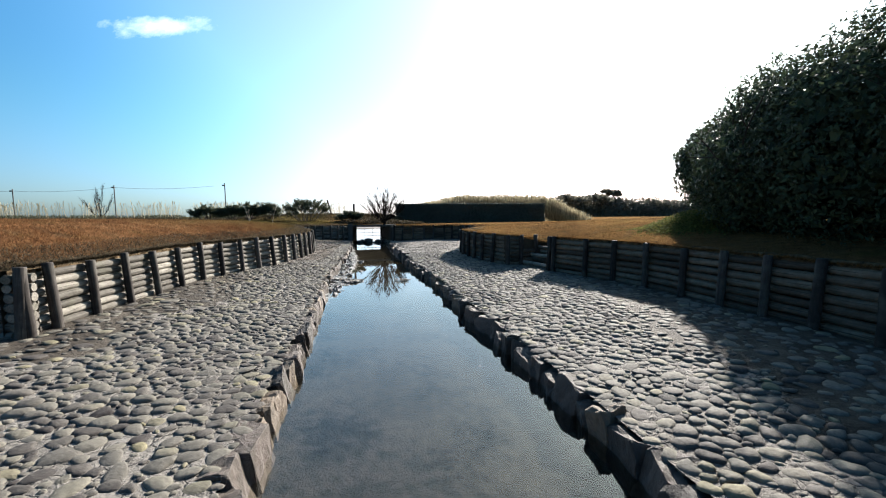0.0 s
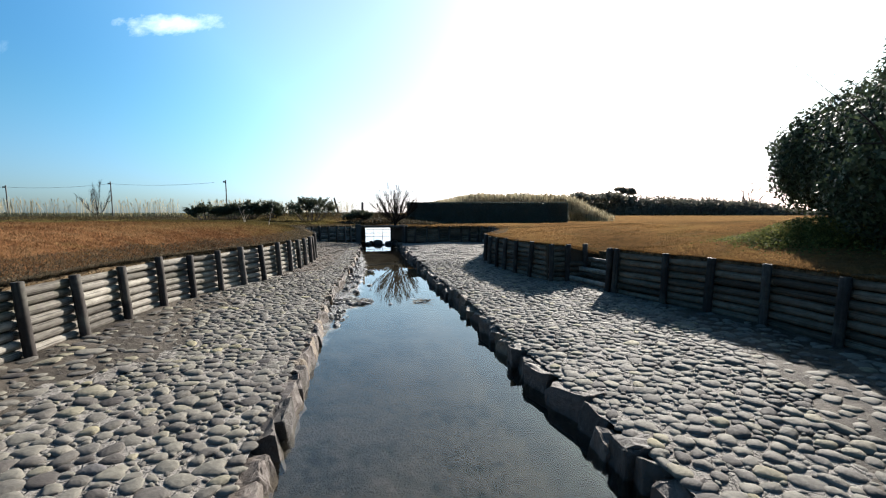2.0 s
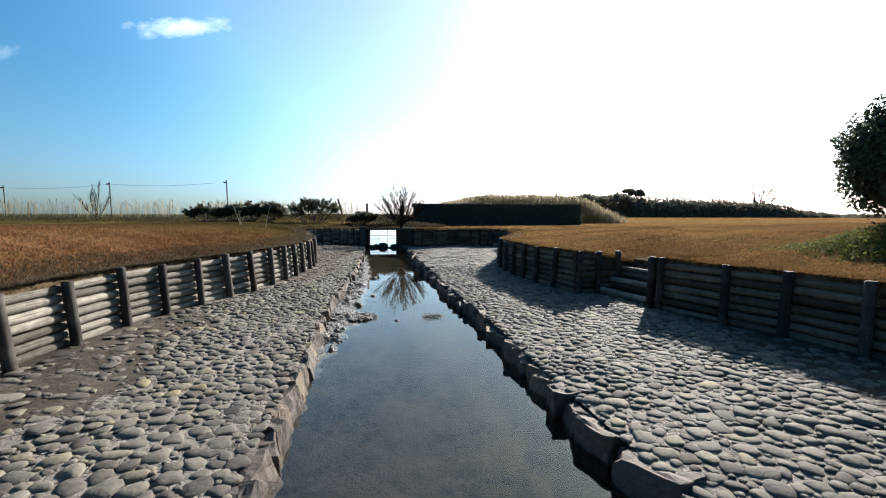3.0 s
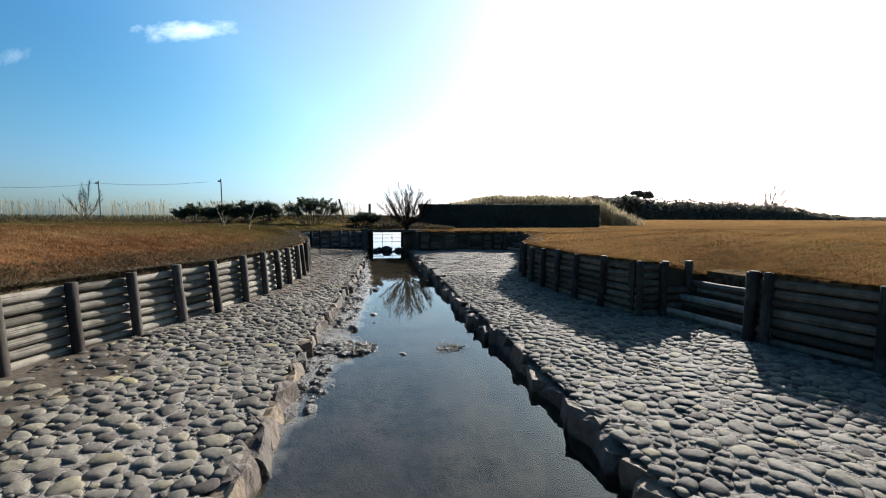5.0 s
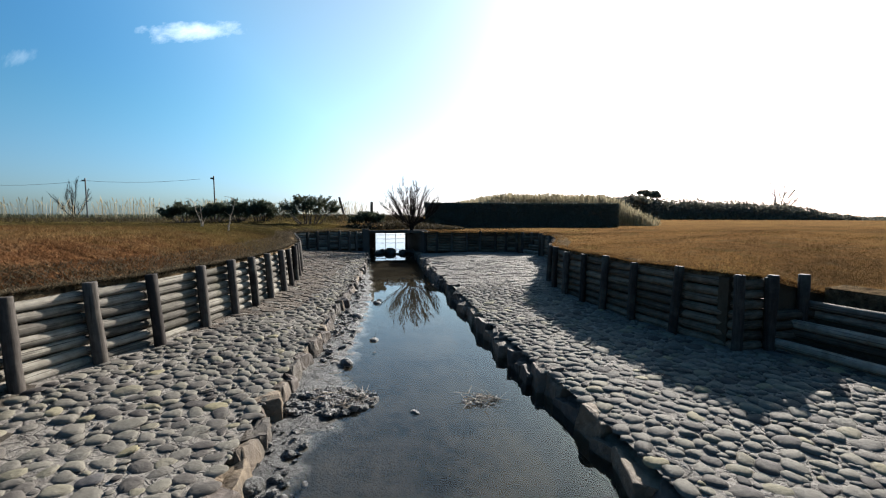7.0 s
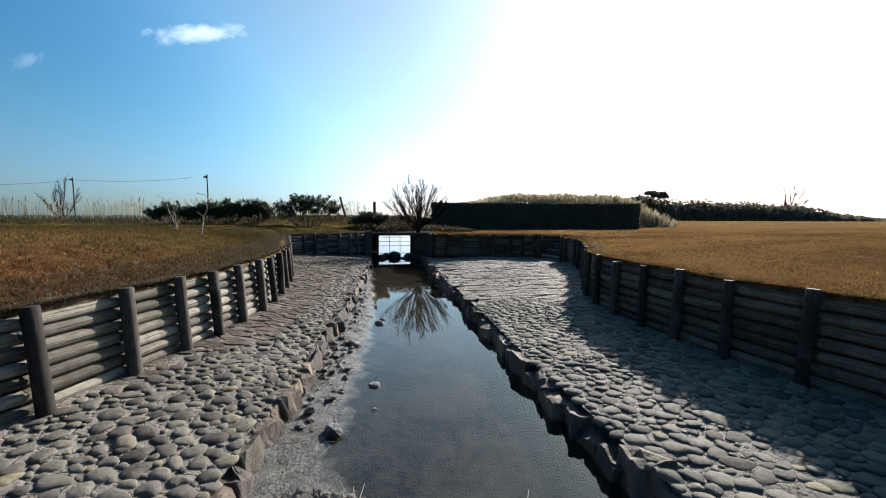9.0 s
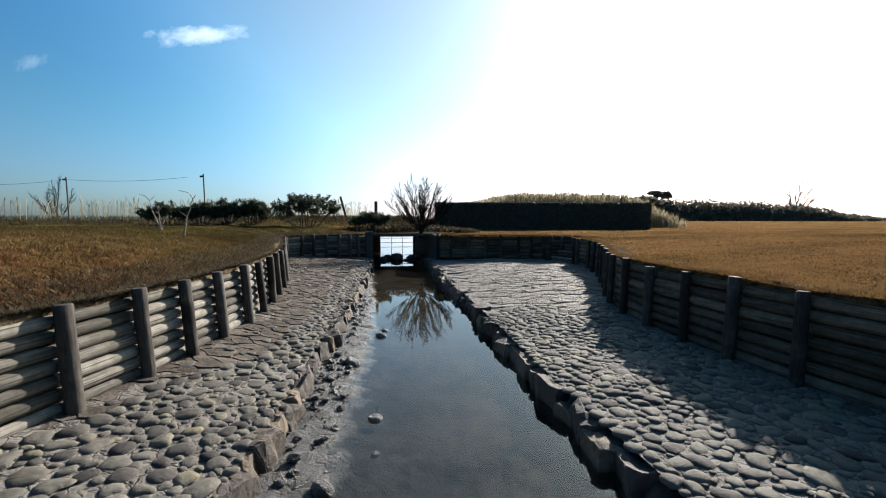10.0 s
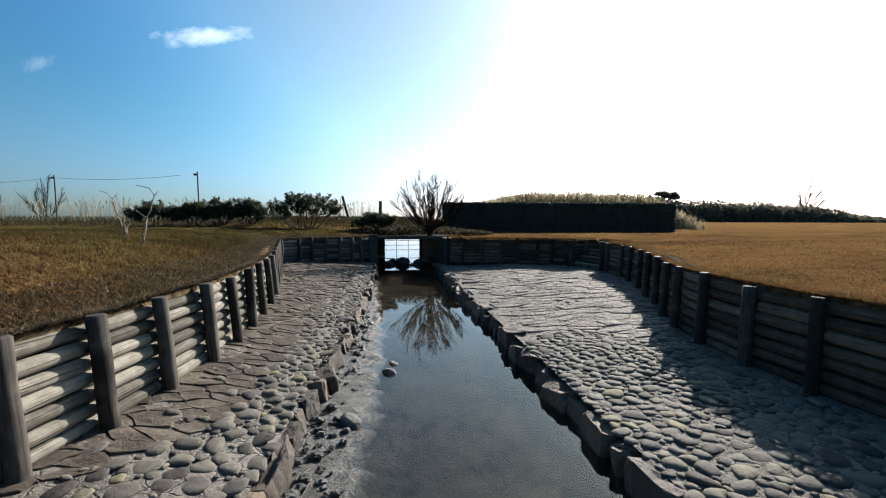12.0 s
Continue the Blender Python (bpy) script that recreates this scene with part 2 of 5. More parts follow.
TWIG = soil_material("dark_twig", [(0.3, (0.008, 0.007, 0.006)), (0.65, (0.022, 0.018, 0.016))], 0.95, 4.0, 40.0, 0.02, 0.0)
DAMP_AND_SHADE = soil_material("damp_mud_and_shade", [(0.36, (0.02, 0.016, 0.012)), (0.48, (0.042, 0.034, 0.026)), (0.62, (0.08, 0.066, 0.051))], 0.8, 2.2, 22.0, 0.05, 0.15)
PALE_BARK = soil_material("pale_bark", [(0.3, (0.16, 0.13, 0.1)), (0.65, (0.32, 0.27, 0.21))], 0.85, 4.0, 40.0, 0.02)
IRON = soil_material("dark_iron", [(0.3, (0.03, 0.03, 0.03)), (0.65, (0.07, 0.065, 0.06))], 0.6, 4.0, 40.0, 0.003)
LEAF = leaf_material("dark_leaf", [(0.0, (0.018, 0.026, 0.016)), (0.6, (0.034, 0.05, 0.027)), (1.0, (0.065, 0.088, 0.045))])
HEDGE_LEAF = leaf_material("hedge_leaf", [(0.0, (0.04, 0.046, 0.042)), (1.0, (0.085, 0.096, 0.078))], 0.6, 0.2)
PINE_LEAF = leaf_material("pine_needle", [(0.0, (0.022, 0.028, 0.018)), (1.0, (0.065, 0.072, 0.042))], 0.6, 0.25)
WEED = leaf_material("weed_leaf", [(0.0, (0.035, 0.048, 0.014)), (0.6, (0.075, 0.092, 0.024)), (1.0, (0.15, 0.14, 0.045))], 0.9, 0.3)
# far leaves made paler and greyer, with distance haze put into their colour
WOODS = leaf_material("hazed_leaf", [(0.0, (0.06, 0.062, 0.05)), (0.6, (0.1, 0.098, 0.076)), (1.0, (0.16, 0.145, 0.11))], 0.8, 0.35)
SCRUB = leaf_material("brown_scrub", [(0.0, (0.02, 0.016, 0.01)), (0.6, (0.042, 0.034, 0.019)), (1.0, (0.085, 0.066, 0.037))], 0.8, 0.2)
REED = leaf_material("dry_reed", [(0.0, (0.09, 0.078, 0.046)), (0.6, (0.19, 0.165, 0.105)), (1.0, (0.36, 0.31, 0.21))], 0.7, 0.35)

def turf_colour(nt):
    """Dry orange turf that turns greener on the west side past y = 12; the colour and two grain factors."""
    pos = world_pos(nt)
    sep = nt.nodes.new("ShaderNodeSeparateXYZ")
    nt.links.new(pos, sep.inputs[0])
    n1, n2, n3 = noise_fac(nt, pos, 0.45, 5.0, 0.6), noise_fac(nt, pos, 7.0, 6.0, 0.7), noise_fac(nt, pos, 55.0, 4.0, 0.7)
    f = math_node(nt, "ADD", math_node(nt, "MULTIPLY", n1, 0.42), math_node(nt, "ADD", math_node(nt, "MULTIPLY", n2, 0.33), math_node(nt, "MULTIPLY", n3, 0.25)))
    dry = ramp(nt, f, [(0.34, (0.055, 0.031, 0.014)), (0.45, (0.13, 0.075, 0.034)), (0.54, (0.2, 0.112, 0.045)), (0.62, (0.205, 0.128, 0.05)), (0.72, (0.27, 0.178, 0.085))])
    red = ramp(nt, f, [(0.35, (0.04, 0.02, 0.01)), (0.48, (0.165, 0.08, 0.036)), (0.66, (0.28, 0.16, 0.078))])
    green = ramp(nt, f, [(0.38, (0.01, 0.009, 0.005)), (0.46, (0.03, 0.027, 0.012)), (0.53, (0.088, 0.068, 0.023)), (0.6, (0.12, 0.096, 0.034)), (0.7, (0.18, 0.135, 0.066))])
    wob = math_node(nt, "MULTIPLY", math_node(nt, "ADD", n1, -0.5), 1.3)
    west = ramp(nt, math_node(nt, "MULTIPLY", math_node(nt, "ADD", sep.outputs["X"], -1.0), -0.5), [(0.0, (0, 0, 0)), (1.0, (1, 1, 1))])
    north = ramp(nt, math_node(nt, "ADD", math_node(nt, "MULTIPLY", math_node(nt, "ADD", sep.outputs["Y"], -10.5), 0.13), wob), [(0.0, (0, 0, 0)), (0.9, (0.95, 0.95, 0.95))])
    col = mix(nt, west, dry, mix(nt, north, red, green))
    worn = noise_fac(nt, pos, 2.6, 5.0, 0.65)
    col = mix(nt, ramp(nt, worn, [(0.52, (0, 0, 0)), (0.68, (0.4, 0.4, 0.4))]), col, (0.115, 0.092, 0.055))
    lush = noise_fac(nt, pos, 1.1, 6.0, 0.7)
    col = mix(nt, ramp(nt, lush, [(0.54, (0, 0, 0)), (0.7, (0.42, 0.42, 0.42))]), col, (0.062, 0.066, 0.02))
    return col, n2, n3


LAWN, nt, p = material("dry_lawn")
col, n2, n3 = turf_colour(nt)
nt.links.new(col, p.inputs["Base Color"])
p.inputs["Roughness"].default_value = 0.95
p.inputs["Specular IOR Level"].default_value = 0.0
bump(nt, p, math_node(nt, "ADD", n2, n3), 1.0, 0.09)

GRASS, nt, p = material("dry_grass")
col, n2, n3 = turf_colour(nt)
col = mix(nt, 1.0, col, ramp(nt, piece_random(nt), [(0.0, (0.55, 0.55, 0.55)), (0.75, (1.1, 1.08, 1.05)), (1.0, (1.55, 1.55, 1.5))]), "MULTIPLY")
nt.links.new(col, p.inputs["Base Color"])
p.inputs["Roughness"].default_value = 0.8
p.inputs["Specular IOR Level"].default_value = 0.0
tr = nt.nodes.new("ShaderNodeBsdfTranslucent")
nt.links.new(col, tr.inputs["Color"])
mx = node(nt, "ShaderNodeMixShader", Fac=0.35)
nt.links.new(p.outputs[0], mx.inputs[1])
nt.links.new(tr.outputs[0], mx.inputs[2])
nt.links.new(mx.outputs[0], nt.nodes["Material Output"].inputs["Surface"])

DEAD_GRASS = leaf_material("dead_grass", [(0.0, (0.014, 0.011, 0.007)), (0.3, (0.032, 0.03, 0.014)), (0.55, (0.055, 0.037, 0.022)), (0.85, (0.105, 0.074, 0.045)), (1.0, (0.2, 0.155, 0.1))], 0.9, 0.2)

# still shallow water
WATER, nt, p = material("pond_water")
nt.nodes.remove(p)
clear = nt.nodes.new("ShaderNodeBsdfTransparent")
clear.inputs["Color"].default_value = (0.78, 0.78, 0.72, 1)
gloss = node(nt, "ShaderNodeBsdfGlossy", Roughness=0.012)
gloss.inputs["Color"].default_value = (0.95, 0.97, 1.0, 1)
fres = node(nt, "ShaderNodeFresnel", IOR=1.48)
b = node(nt, "ShaderNodeBump", Strength=0.05, Distance=0.01)
nt.links.new(noise_fac(nt, world_pos(nt), 3.0, 3.0, 0.5), b.inputs["Height"])
nt.links.new(b.outputs[0], gloss.inputs["Normal"])
nt.links.new(b.outputs[0], fres.inputs["Normal"])
murk = nt.nodes.new("ShaderNodeBsdfDiffuse")
murk.inputs["Color"].default_value = (0.09, 0.088, 0.075, 1)
turbid = node(nt, "ShaderNodeMixShader", Fac=0.04)
nt.links.new(clear.outputs[0], turbid.inputs[1])
nt.links.new(murk.outputs[0], turbid.inputs[2])
mx = nt.nodes.new("ShaderNodeMixShader")
for i, o in enumerate((fres.outputs[0], turbid.outputs[0], gloss.outputs[0])):
    nt.links.new(o, mx.inputs[i])
nt.links.new(mx.outputs[0], nt.nodes["Material Output"].inputs["Surface"])


# ---- building helpers ----
def finish(name, bm, mat, parent=None, label="", smooth=False):
    me = bpy.data.meshes.new(name)
    bm.to_mesh(me)
    bm.free()
    if smooth:
        me.polygons.foreach_set("use_smooth", [True] * len(me.polygons))
    me.materials.append(mat)
    ob = new(name, me)
    ob.parent = parent
    return tagged(ob, label)


def part(name, bm, mat, parent, label="", smooth=False):
    return finish(name, bm, mat, parent, label, smooth)


def from_arrays(name, verts, faces, mat, parent=None, smooth=False):
    me = bpy.data.meshes.new(name)
    me.from_pydata([tuple(v) for v in verts], [], [tuple(f) for f in faces])
    if smooth:
        me.polygons.foreach_set("use_smooth", [True] * len(me.polygons))
    me.materials.append(mat)
    ob = new(name, me)
    ob.parent = parent
    return ob


def empty(name, m, label, category, group="", kind=""):
    ob = new(name)
    ob.matrix_world = m
    ob.empty_display_size = 0.2
    return tagged(ob, label, category, group, kind)


def along(line, step):
    """Points every step metres along a polyline."""
    out = [Vector(line[0])]
    left = step
    for a, b in zip(line, line[1:]):
        a, b = Vector(a), Vector(b)
        d = (b - a).length
        while left <= d:
            out.append(a.lerp(b, left / d))
            left += step
        left -= d
    return out


def interp(line, y):
    """x of a polyline, given as (x, y) in order of y, at y."""
    return float(np.interp(y, [q[1] for q in line], [q[0] for q in line]))


def inside(x, y, poly):
    hit = False
    for (x1, y1), (x2, y2) in zip(poly, poly[1:] + poly[:1]):
        if (y1 > y) != (y2 > y) and x < (x2 - x1) * (y - y1) / (y2 - y1) + x1:
            hit = not hit
    return hit


def rand(a, b):
    return random.uniform(a, b)


# ---- plan of the basin (metres; the water lies at z = 0) ----
LEFT_POSTS = [(-3.34, 5.43), (-3.33, 5.83), (-3.25, 6.49), (-3.14, 7.12), (-3.04, 7.8), (-2.93, 8.55), (-2.78, 9.3), (-2.56, 9.92), (-2.28, 10.47),
              (-2.02, 11.02), (-1.74, 11.52), (-1.5, 12.2), (-1.32, 12.78), (-1.19, 13.3), (-1.08, 13.87), (-0.98, 14.52), (-0.96, 15.15), (-0.93, 15.75),
              (-0.97, 16.4), (-1.03, 17.1), (-1.12, 17.8), (-1.25, 18.6), (-1.4, 19.4), (-1.55, 20.2), (-1.7, 21.0), (-1.85, 21.8), (-2.0, 22.6)]
LEFT_BACK = [(-2.05, 23.2), (-1.6, 23.7), (-1.25, 23.9), (-0.8, 24.0), (-0.35, 24.1), (0.05, 24.3), (0.35, 24.5), (0.66, 24.75)]
LEFT_START = [(-6.4, 5.45), (-5.7, 5.45), (-5.0, 5.45), (-4.4, 5.45), (-3.85, 5.45)]
RIGHT_POSTS = [(5.3, -3.9), (5.3, -3.2), (5.3, -2.5), (5.32, -1.8), (5.32, -1.1), (5.34, -0.4), (5.36, 0.25), (5.38, 0.9), (5.4, 1.55), (5.42, 2.2), (5.45, 2.87), (5.52, 3.5),
               (5.58, 4.15), (5.6, 4.8), (5.66, 5.55), (5.7, 6.45), (5.58, 7.2), (5.36, 7.87), (5.13, 8.82), (5.12, 8.99)]
STEP_1 = [(5.12, 9.02), (6.15, 9.15), (6.0, 10.25), (4.97, 10.25)]
RIGHT_MID = [(4.95, 10.27), (4.58, 10.31), (4.44, 11.0), (4.38, 11.76), (4.35, 12.39), (4.36, 13.04), (4.39, 13.68), (4.52, 14.36), (4.74, 15.0), (5.06, 15.6), (5.47, 16.28), (5.87, 17.0),
             (6.35, 17.85), (6.75, 18.7), (7.0, 19.4), (7.19, 20.3)]
STEP_2 = [(7.2, 20.6), (8.0, 20.8), (7.9, 21.9), (7.0, 21.75)]
RIGHT_BACK = [(7.02, 21.78), (6.85, 22.0), (6.5, 22.27), (6.1, 22.5), (5.5, 22.72), (4.95, 22.9), (4.35, 23.05), (3.75, 23.25), (3.3, 23.6)]
LEFT_EDGE = [(-0.8, -4.5), (-0.78, 0.0), (-0.73, 2.5), (-0.68, 4.0), (-0.6, 5.6), (-0.48, 7.5), (-0.43, 9.2), (-0.36, 10.5), (-0.15, 12.6), (0.0, 14.1), (0.12, 15.2), (0.3, 17.2), (0.6, 20.8), (0.78, 24.6)]
RIGHT_EDGE = [(1.7, -4.5), (1.75, 0.0), (1.83, 1.9), (1.93, 2.9), (2.04, 4.4), (2.2, 7.9), (2.3, 9.5), (2.36, 12.2), (2.48, 14.3), (2.62, 17.5), (2.82, 21.0), (3.05, 23.8)]
MOUTH_Y, FAR_Y = 24.9, 30.5
POND = [(1.3, FAR_Y), (3.35, FAR_Y), (9.0, 45.0), (10.0, 58.0), (-6.0, 58.0), (-4.0, 45.0)]
def set_back(line, side, d):
    """A wall line moved d metres into the bank behind it."""
    out = []
    for i in range(len(line)):
        a, b = Vector(line[max(i - 1, 0)]), Vector(line[min(i + 1, len(line) - 1)])
        t = (b - a).normalized()
        out.append((line[i][0] + side * t.y * d, line[i][1] - side * t.x * d))
    return out


BASIN = [(-6.4, -4.5), (-6.4, 5.58), (-3.46, 5.58)] + set_back(LEFT_POSTS[1:] + LEFT_BACK, -1, 0.12) + [(0.75, MOUTH_Y), (3.3, MOUTH_Y)] + set_back(RIGHT_BACK[::-1], -1, -0.12) + STEP_2[::-1] + set_back(RIGHT_MID, 1, 0.12)[::-1] + STEP_1[::-1] + set_back(RIGHT_POSTS, 1, 0.12)[::-1] + [(5.42, -4.5)]
TOP = 1.1


def bank_z(x, y):
    """Height of the cobbled banks."""
    if x < interp(LEFT_EDGE, y):
        d = interp(LEFT_EDGE, y) - x
        return 0.2 + 0.2 * min(1.0, d / max(0.6, min(2.3, interp(LEFT_EDGE, y) - interp(LEFT_POSTS, y))))
    d = x - interp(RIGHT_EDGE, y)
    return 0.2 + 0.1 * min(1.0, d / 2.2)


def seg_dist(x, y, line):
    best = 1e9
    for (x1, y1), (x2, y2) in zip(line, line[1:]):
        dx, dy = x2 - x1, y2 - y1
        u = max(0.0, min(1.0, ((x - x1) * dx + (y - y1) * dy) / (dx * dx + dy * dy)))
        best = min(best, math.hypot(x - x1 - u * dx, y - y1 - u * dy))
    return best


def seg_dists(X, Y, line):
    """seg_dist for arrays."""
    best = np.full(len(X), 1e9)
    for (x1, y1), (x2, y2) in zip(line, line[1:]):
        dx, dy = x2 - x1, y2 - y1
        u = np.clip(((X - x1) * dx + (Y - y1) * dy) / (dx * dx + dy * dy), 0, 1)
        best = np.minimum(best, np.hypot(X - x1 - u * dx, Y - y1 - u * dy))
    return best


def insides(X, Y, poly):
    """inside for arrays."""
    hit = np.zeros(len(X), bool)
    for (x1, y1), (x2, y2) in zip(poly, poly[1:] + poly[:1]):
        if y1 != y2:
            hit ^= ((y1 > Y) != (y2 > Y)) & (X < (x2 - x1) * (Y - y1) / (y2 - y1) + x1)
    return hit


def lawn_zs(X, Y):
    """Height of the turf: mounds beside the basin, a dip at the steps, flat behind, a low dune bank in the north-west."""
    X, Y = np.asarray(X, float), np.asarray(Y, float)
    d = np.where((np.abs(X) < 30) & (Y > -25) & (Y < 60), seg_dists(X, Y, BASIN), 20.0)
    west = np.interp(Y, [-20, 8, 13, 18, 24, 30], [0.62, 0.6, 0.5, 0.45, 0.36, 0.27])
    east = np.interp(Y, [-20, 8, 13, 18, 24, 30, 40], [0.66, 0.66, 0.52, 0.36, 0.18, 0.03, -0.1])
    amp = west + (east - west) * np.clip((X - 1) / 3, 0, 1)
    z = 1.1 + amp * (1 - np.exp(-d / np.where(X < 2, 1.0, 3.2)))
    z += np.where(X < 2.5, 0.24 * np.interp(Y, [31.0, 33.5, 40, 45], [0, 1, 1, 0]) * np.clip((1.0 - X) / 2, 0, 1), 0)
    z += 0.46 * np.exp(-((Y - 29.0) / 1.1) ** 2) * np.clip((5.5 - X) / 2.5, 0, 1) * np.clip((X + 9) / 6, 0, 1)
    z -= 0.3 * np.exp(-(((X - 6.1) / 0.8) ** 2 + ((Y - 10.1) / 0.75) ** 2))
    z = np.where((Y > 60) | (np.abs(X) > 60), np.minimum(z, 1.1), z)
    shore = (np.abs(X - 2) < 26) & (Y > 44)
    z = np.where(shore, np.minimum(z, np.interp(Y, [44, 56, 60, 110], [1.4, 0.2, 0.1, 1.1])), z)
    return z + np.array([0.05 * noise.noise(Vector((x * 0.25, y * 0.25, 0))) + 0.025 * noise.noise(Vector((x * 1.3, y * 1.3, 5))) for x, y in zip(X.tolist(), Y.tolist())])


def lawn_z(x, y):
    return float(lawn_zs([x], [y])[0])


def sheet(name, outline, pts, height, mat, holes=(), smooth=True):
    """A triangulated sheet inside outline, less the holes, that rises to height(x, y)."""
    co, edges = [], []
    for ring in (outline, *holes):
        start = len(co)
        co += [Vector(q) for q in ring]
        edges += [(start + i, start + (i + 1) % len(ring)) for i in range(len(ring))]
    co += [Vector(q) for q in pts]
    verts, _, faces, *_ = delaunay_2d_cdt(co, edges, [], 0, 1e-4)
    XY = np.array([(v[0], v[1]) for v in verts])
    mid = XY[np.array([tuple(fc) for fc in faces])].mean(1)
    ok = insides(mid[:, 0], mid[:, 1], outline)
    for h in holes:
        ok &= ~insides(mid[:, 0], mid[:, 1], h)
    keep = [tuple(fc) for fc, k in zip(faces, ok) if k]
    ob = from_arrays(name, np.column_stack([XY, height(XY[:, 0], XY[:, 1])]).tolist(), keep, mat, smooth=smooth)
    bm = bmesh.new()
    bm.from_mesh(ob.data)
    bmesh.ops.delete(bm, geom=[v for v in bm.verts if not v.link_faces], context="VERTS")
    bmesh.ops.recalc_face_normals(bm, faces=bm.faces)
    if sum(f.normal.z for f in bm.faces) < 0:
        bmesh.ops.reverse_faces(bm, faces=bm.faces)
    bm.to_mesh(ob.data)
    bm.free()
    ob.data.polygons.foreach_set("use_smooth", [smooth] * len(ob.data.polygons))
    return ob


# ---- ground ----
pts = []
for i in range(-45, 60):
    for j in range(-25, 82):
        x, y = i * 0.5 + rand(-0.12, 0.12), j * 0.5 + rand(-0.12, 0.12)
        pts.append((x, y))
for r, n in ((45, 60), (60, 60), (90, 50), (150, 44), (300, 36), (700, 30), (1500, 24)):
    for k in range(n):
        a = 2 * math.pi * (k + 0.5 * (n % 3)) / n
        pts.append((r * math.cos(a), 12 + r * math.sin(a)))
XY = np.array(pts)
pts = XY[~insides(XY[:, 0], XY[:, 1], BASIN) & ~insides(XY[:, 0], XY[:, 1], POND) & (seg_dists(XY[:, 0], XY[:, 1], BASIN) > 0.2)].tolist()
RING = [(2600 * math.cos(2 * math.pi * k / 40), 2600 * math.sin(2 * math.pi * k / 40)) for k in range(40)]
ground = sheet("ground", RING, pts, lawn_zs, LAWN, holes=(BASIN, POND))
tagged(ground, "dry orange-brown winter lawn with greener patches", "lawn", kind="structure")

# ---- banks, bed and water ----
def bank_outline(side):
    if side < 0:
        return [(-6.4, -4.5), (-6.6, 5.62)] + [(-3.6, 5.62)] + set_back(LEFT_POSTS[1:] + LEFT_BACK, -1, 0.19) + [(0.78, 24.8)] + LEFT_EDGE[::-1][1:]
    return RIGHT_EDGE + [(3.3, 23.9)] + set_back(RIGHT_BACK[::-1], -1, -0.19) + STEP_2[::-1] + set_back(RIGHT_MID, 1, 0.19)[::-1] + STEP_1[::-1] + set_back(RIGHT_POSTS, 1, 0.19)[::-1] + [(5.5, -4.5)]


def bank_relief(x, y):
    far = max(0.0, min(1.0, (y - (12.5 if x < 1 else 15.0)) / 3))
    ripple = 0.03 * far * (noise.noise(Vector((x * 1.1 + y * 0.4, y * 4.2, 9))) - 0.1)
    return bank_z(x, y) + ripple + 0.016 * noise.noise(Vector((x * 2.2, y * 2.2, 3))) + 0.014 * noise.noise(Vector((x * 8, y * 8, 7)))


banks = []
for side in (-1, 1):
    outline = bank_outline(side)
    grid = [(i * 0.12 + rand(-0.03, 0.03), j * 0.12 + rand(-0.03, 0.03)) for i in range(-54, 68) for j in range(-37, 206)]
    XY = np.array(grid)
    XY = XY[insides(XY[:, 0], XY[:, 1], outline)]
    grid = XY[seg_dists(XY[:, 0], XY[:, 1], outline + outline[:1]) > 0.06].tolist()
    ob = sheet("pavement", outline, grid, lambda X, Y: np.array([bank_relief(x, y) for x, y in zip(X.tolist(), Y.tolist())]), MORTAR)
    tagged(ob, "sloping bank of river cobbles set in pale dried mud", "paved bank", kind="structure")
    # damp bare mud along the foot of the walls; east, widened to paint shadow
    ob.data.materials.append(DAMP_AND_SHADE)
    C = np.array([p.center[:2] for p in ob.data.polygons])
    W = seg_dists(C[:, 0], C[:, 1], LEFT_POSTS if side < 0 else RIGHT_POSTS)
    for p, (x, y), w in zip(ob.data.polygons, C.tolist(), W.tolist()):
        g = noise.noise(Vector((x * 0.9, y * 0.9, 31))) + 0.6 * noise.noise(Vector((x * 3.5, y * 3.5, 33)))
        if w < ((1.15 + 0.7 * g) * min(1, (10.6 - y) / 1.8) if side < 0 else (2.2 + 0.8 * g) * min(1, (8.4 - y) / 4.4)):
            p.material_index = 1
    banks.append(ob)

BED_EDGE = [(q[0] - 0.15, q[1]) for q in LEFT_EDGE], [(q[0] + 0.15, q[1]) for q in RIGHT_EDGE]
# the west shore of the water: the bed comes up as a mud flat past y = 8
SHORE = [(-0.9, -4.5), (-0.85, 5.8), (-0.55, 7.2), (-0.33, 8.4), (-0.1, 9.4), (0.08, 10.0), (0.42, 10.4), (0.44, 10.7), (0.2, 11.1), (0.28, 11.8), (0.42, 12.7), (0.5, 13.5), (0.58, 14.5), (0.68, 15.6), (0.73, 16.8), (0.75, 20.5), (0.95, 24.9)]


def bed_z(x, y):
    d = x - interp(SHORE, y) + 0.09 * noise.noise(Vector((x * 2.5, y * 2.5, 0))) + 0.05 * noise.noise(Vector((x * 7, y * 7, 2)))
    z = -0.14 * (1 - math.exp(-max(d, 0) / 0.35)) if d > 0 else 0.035 * (1 - math.exp(d / 0.25))
    return z + (0.028 * noise.noise(Vector((x * 6, y * 6, 0))) + 0.022 * noise.noise(Vector((x * 15, y * 15, 4)))) * (1.0 if d < 0.15 else 0.4)


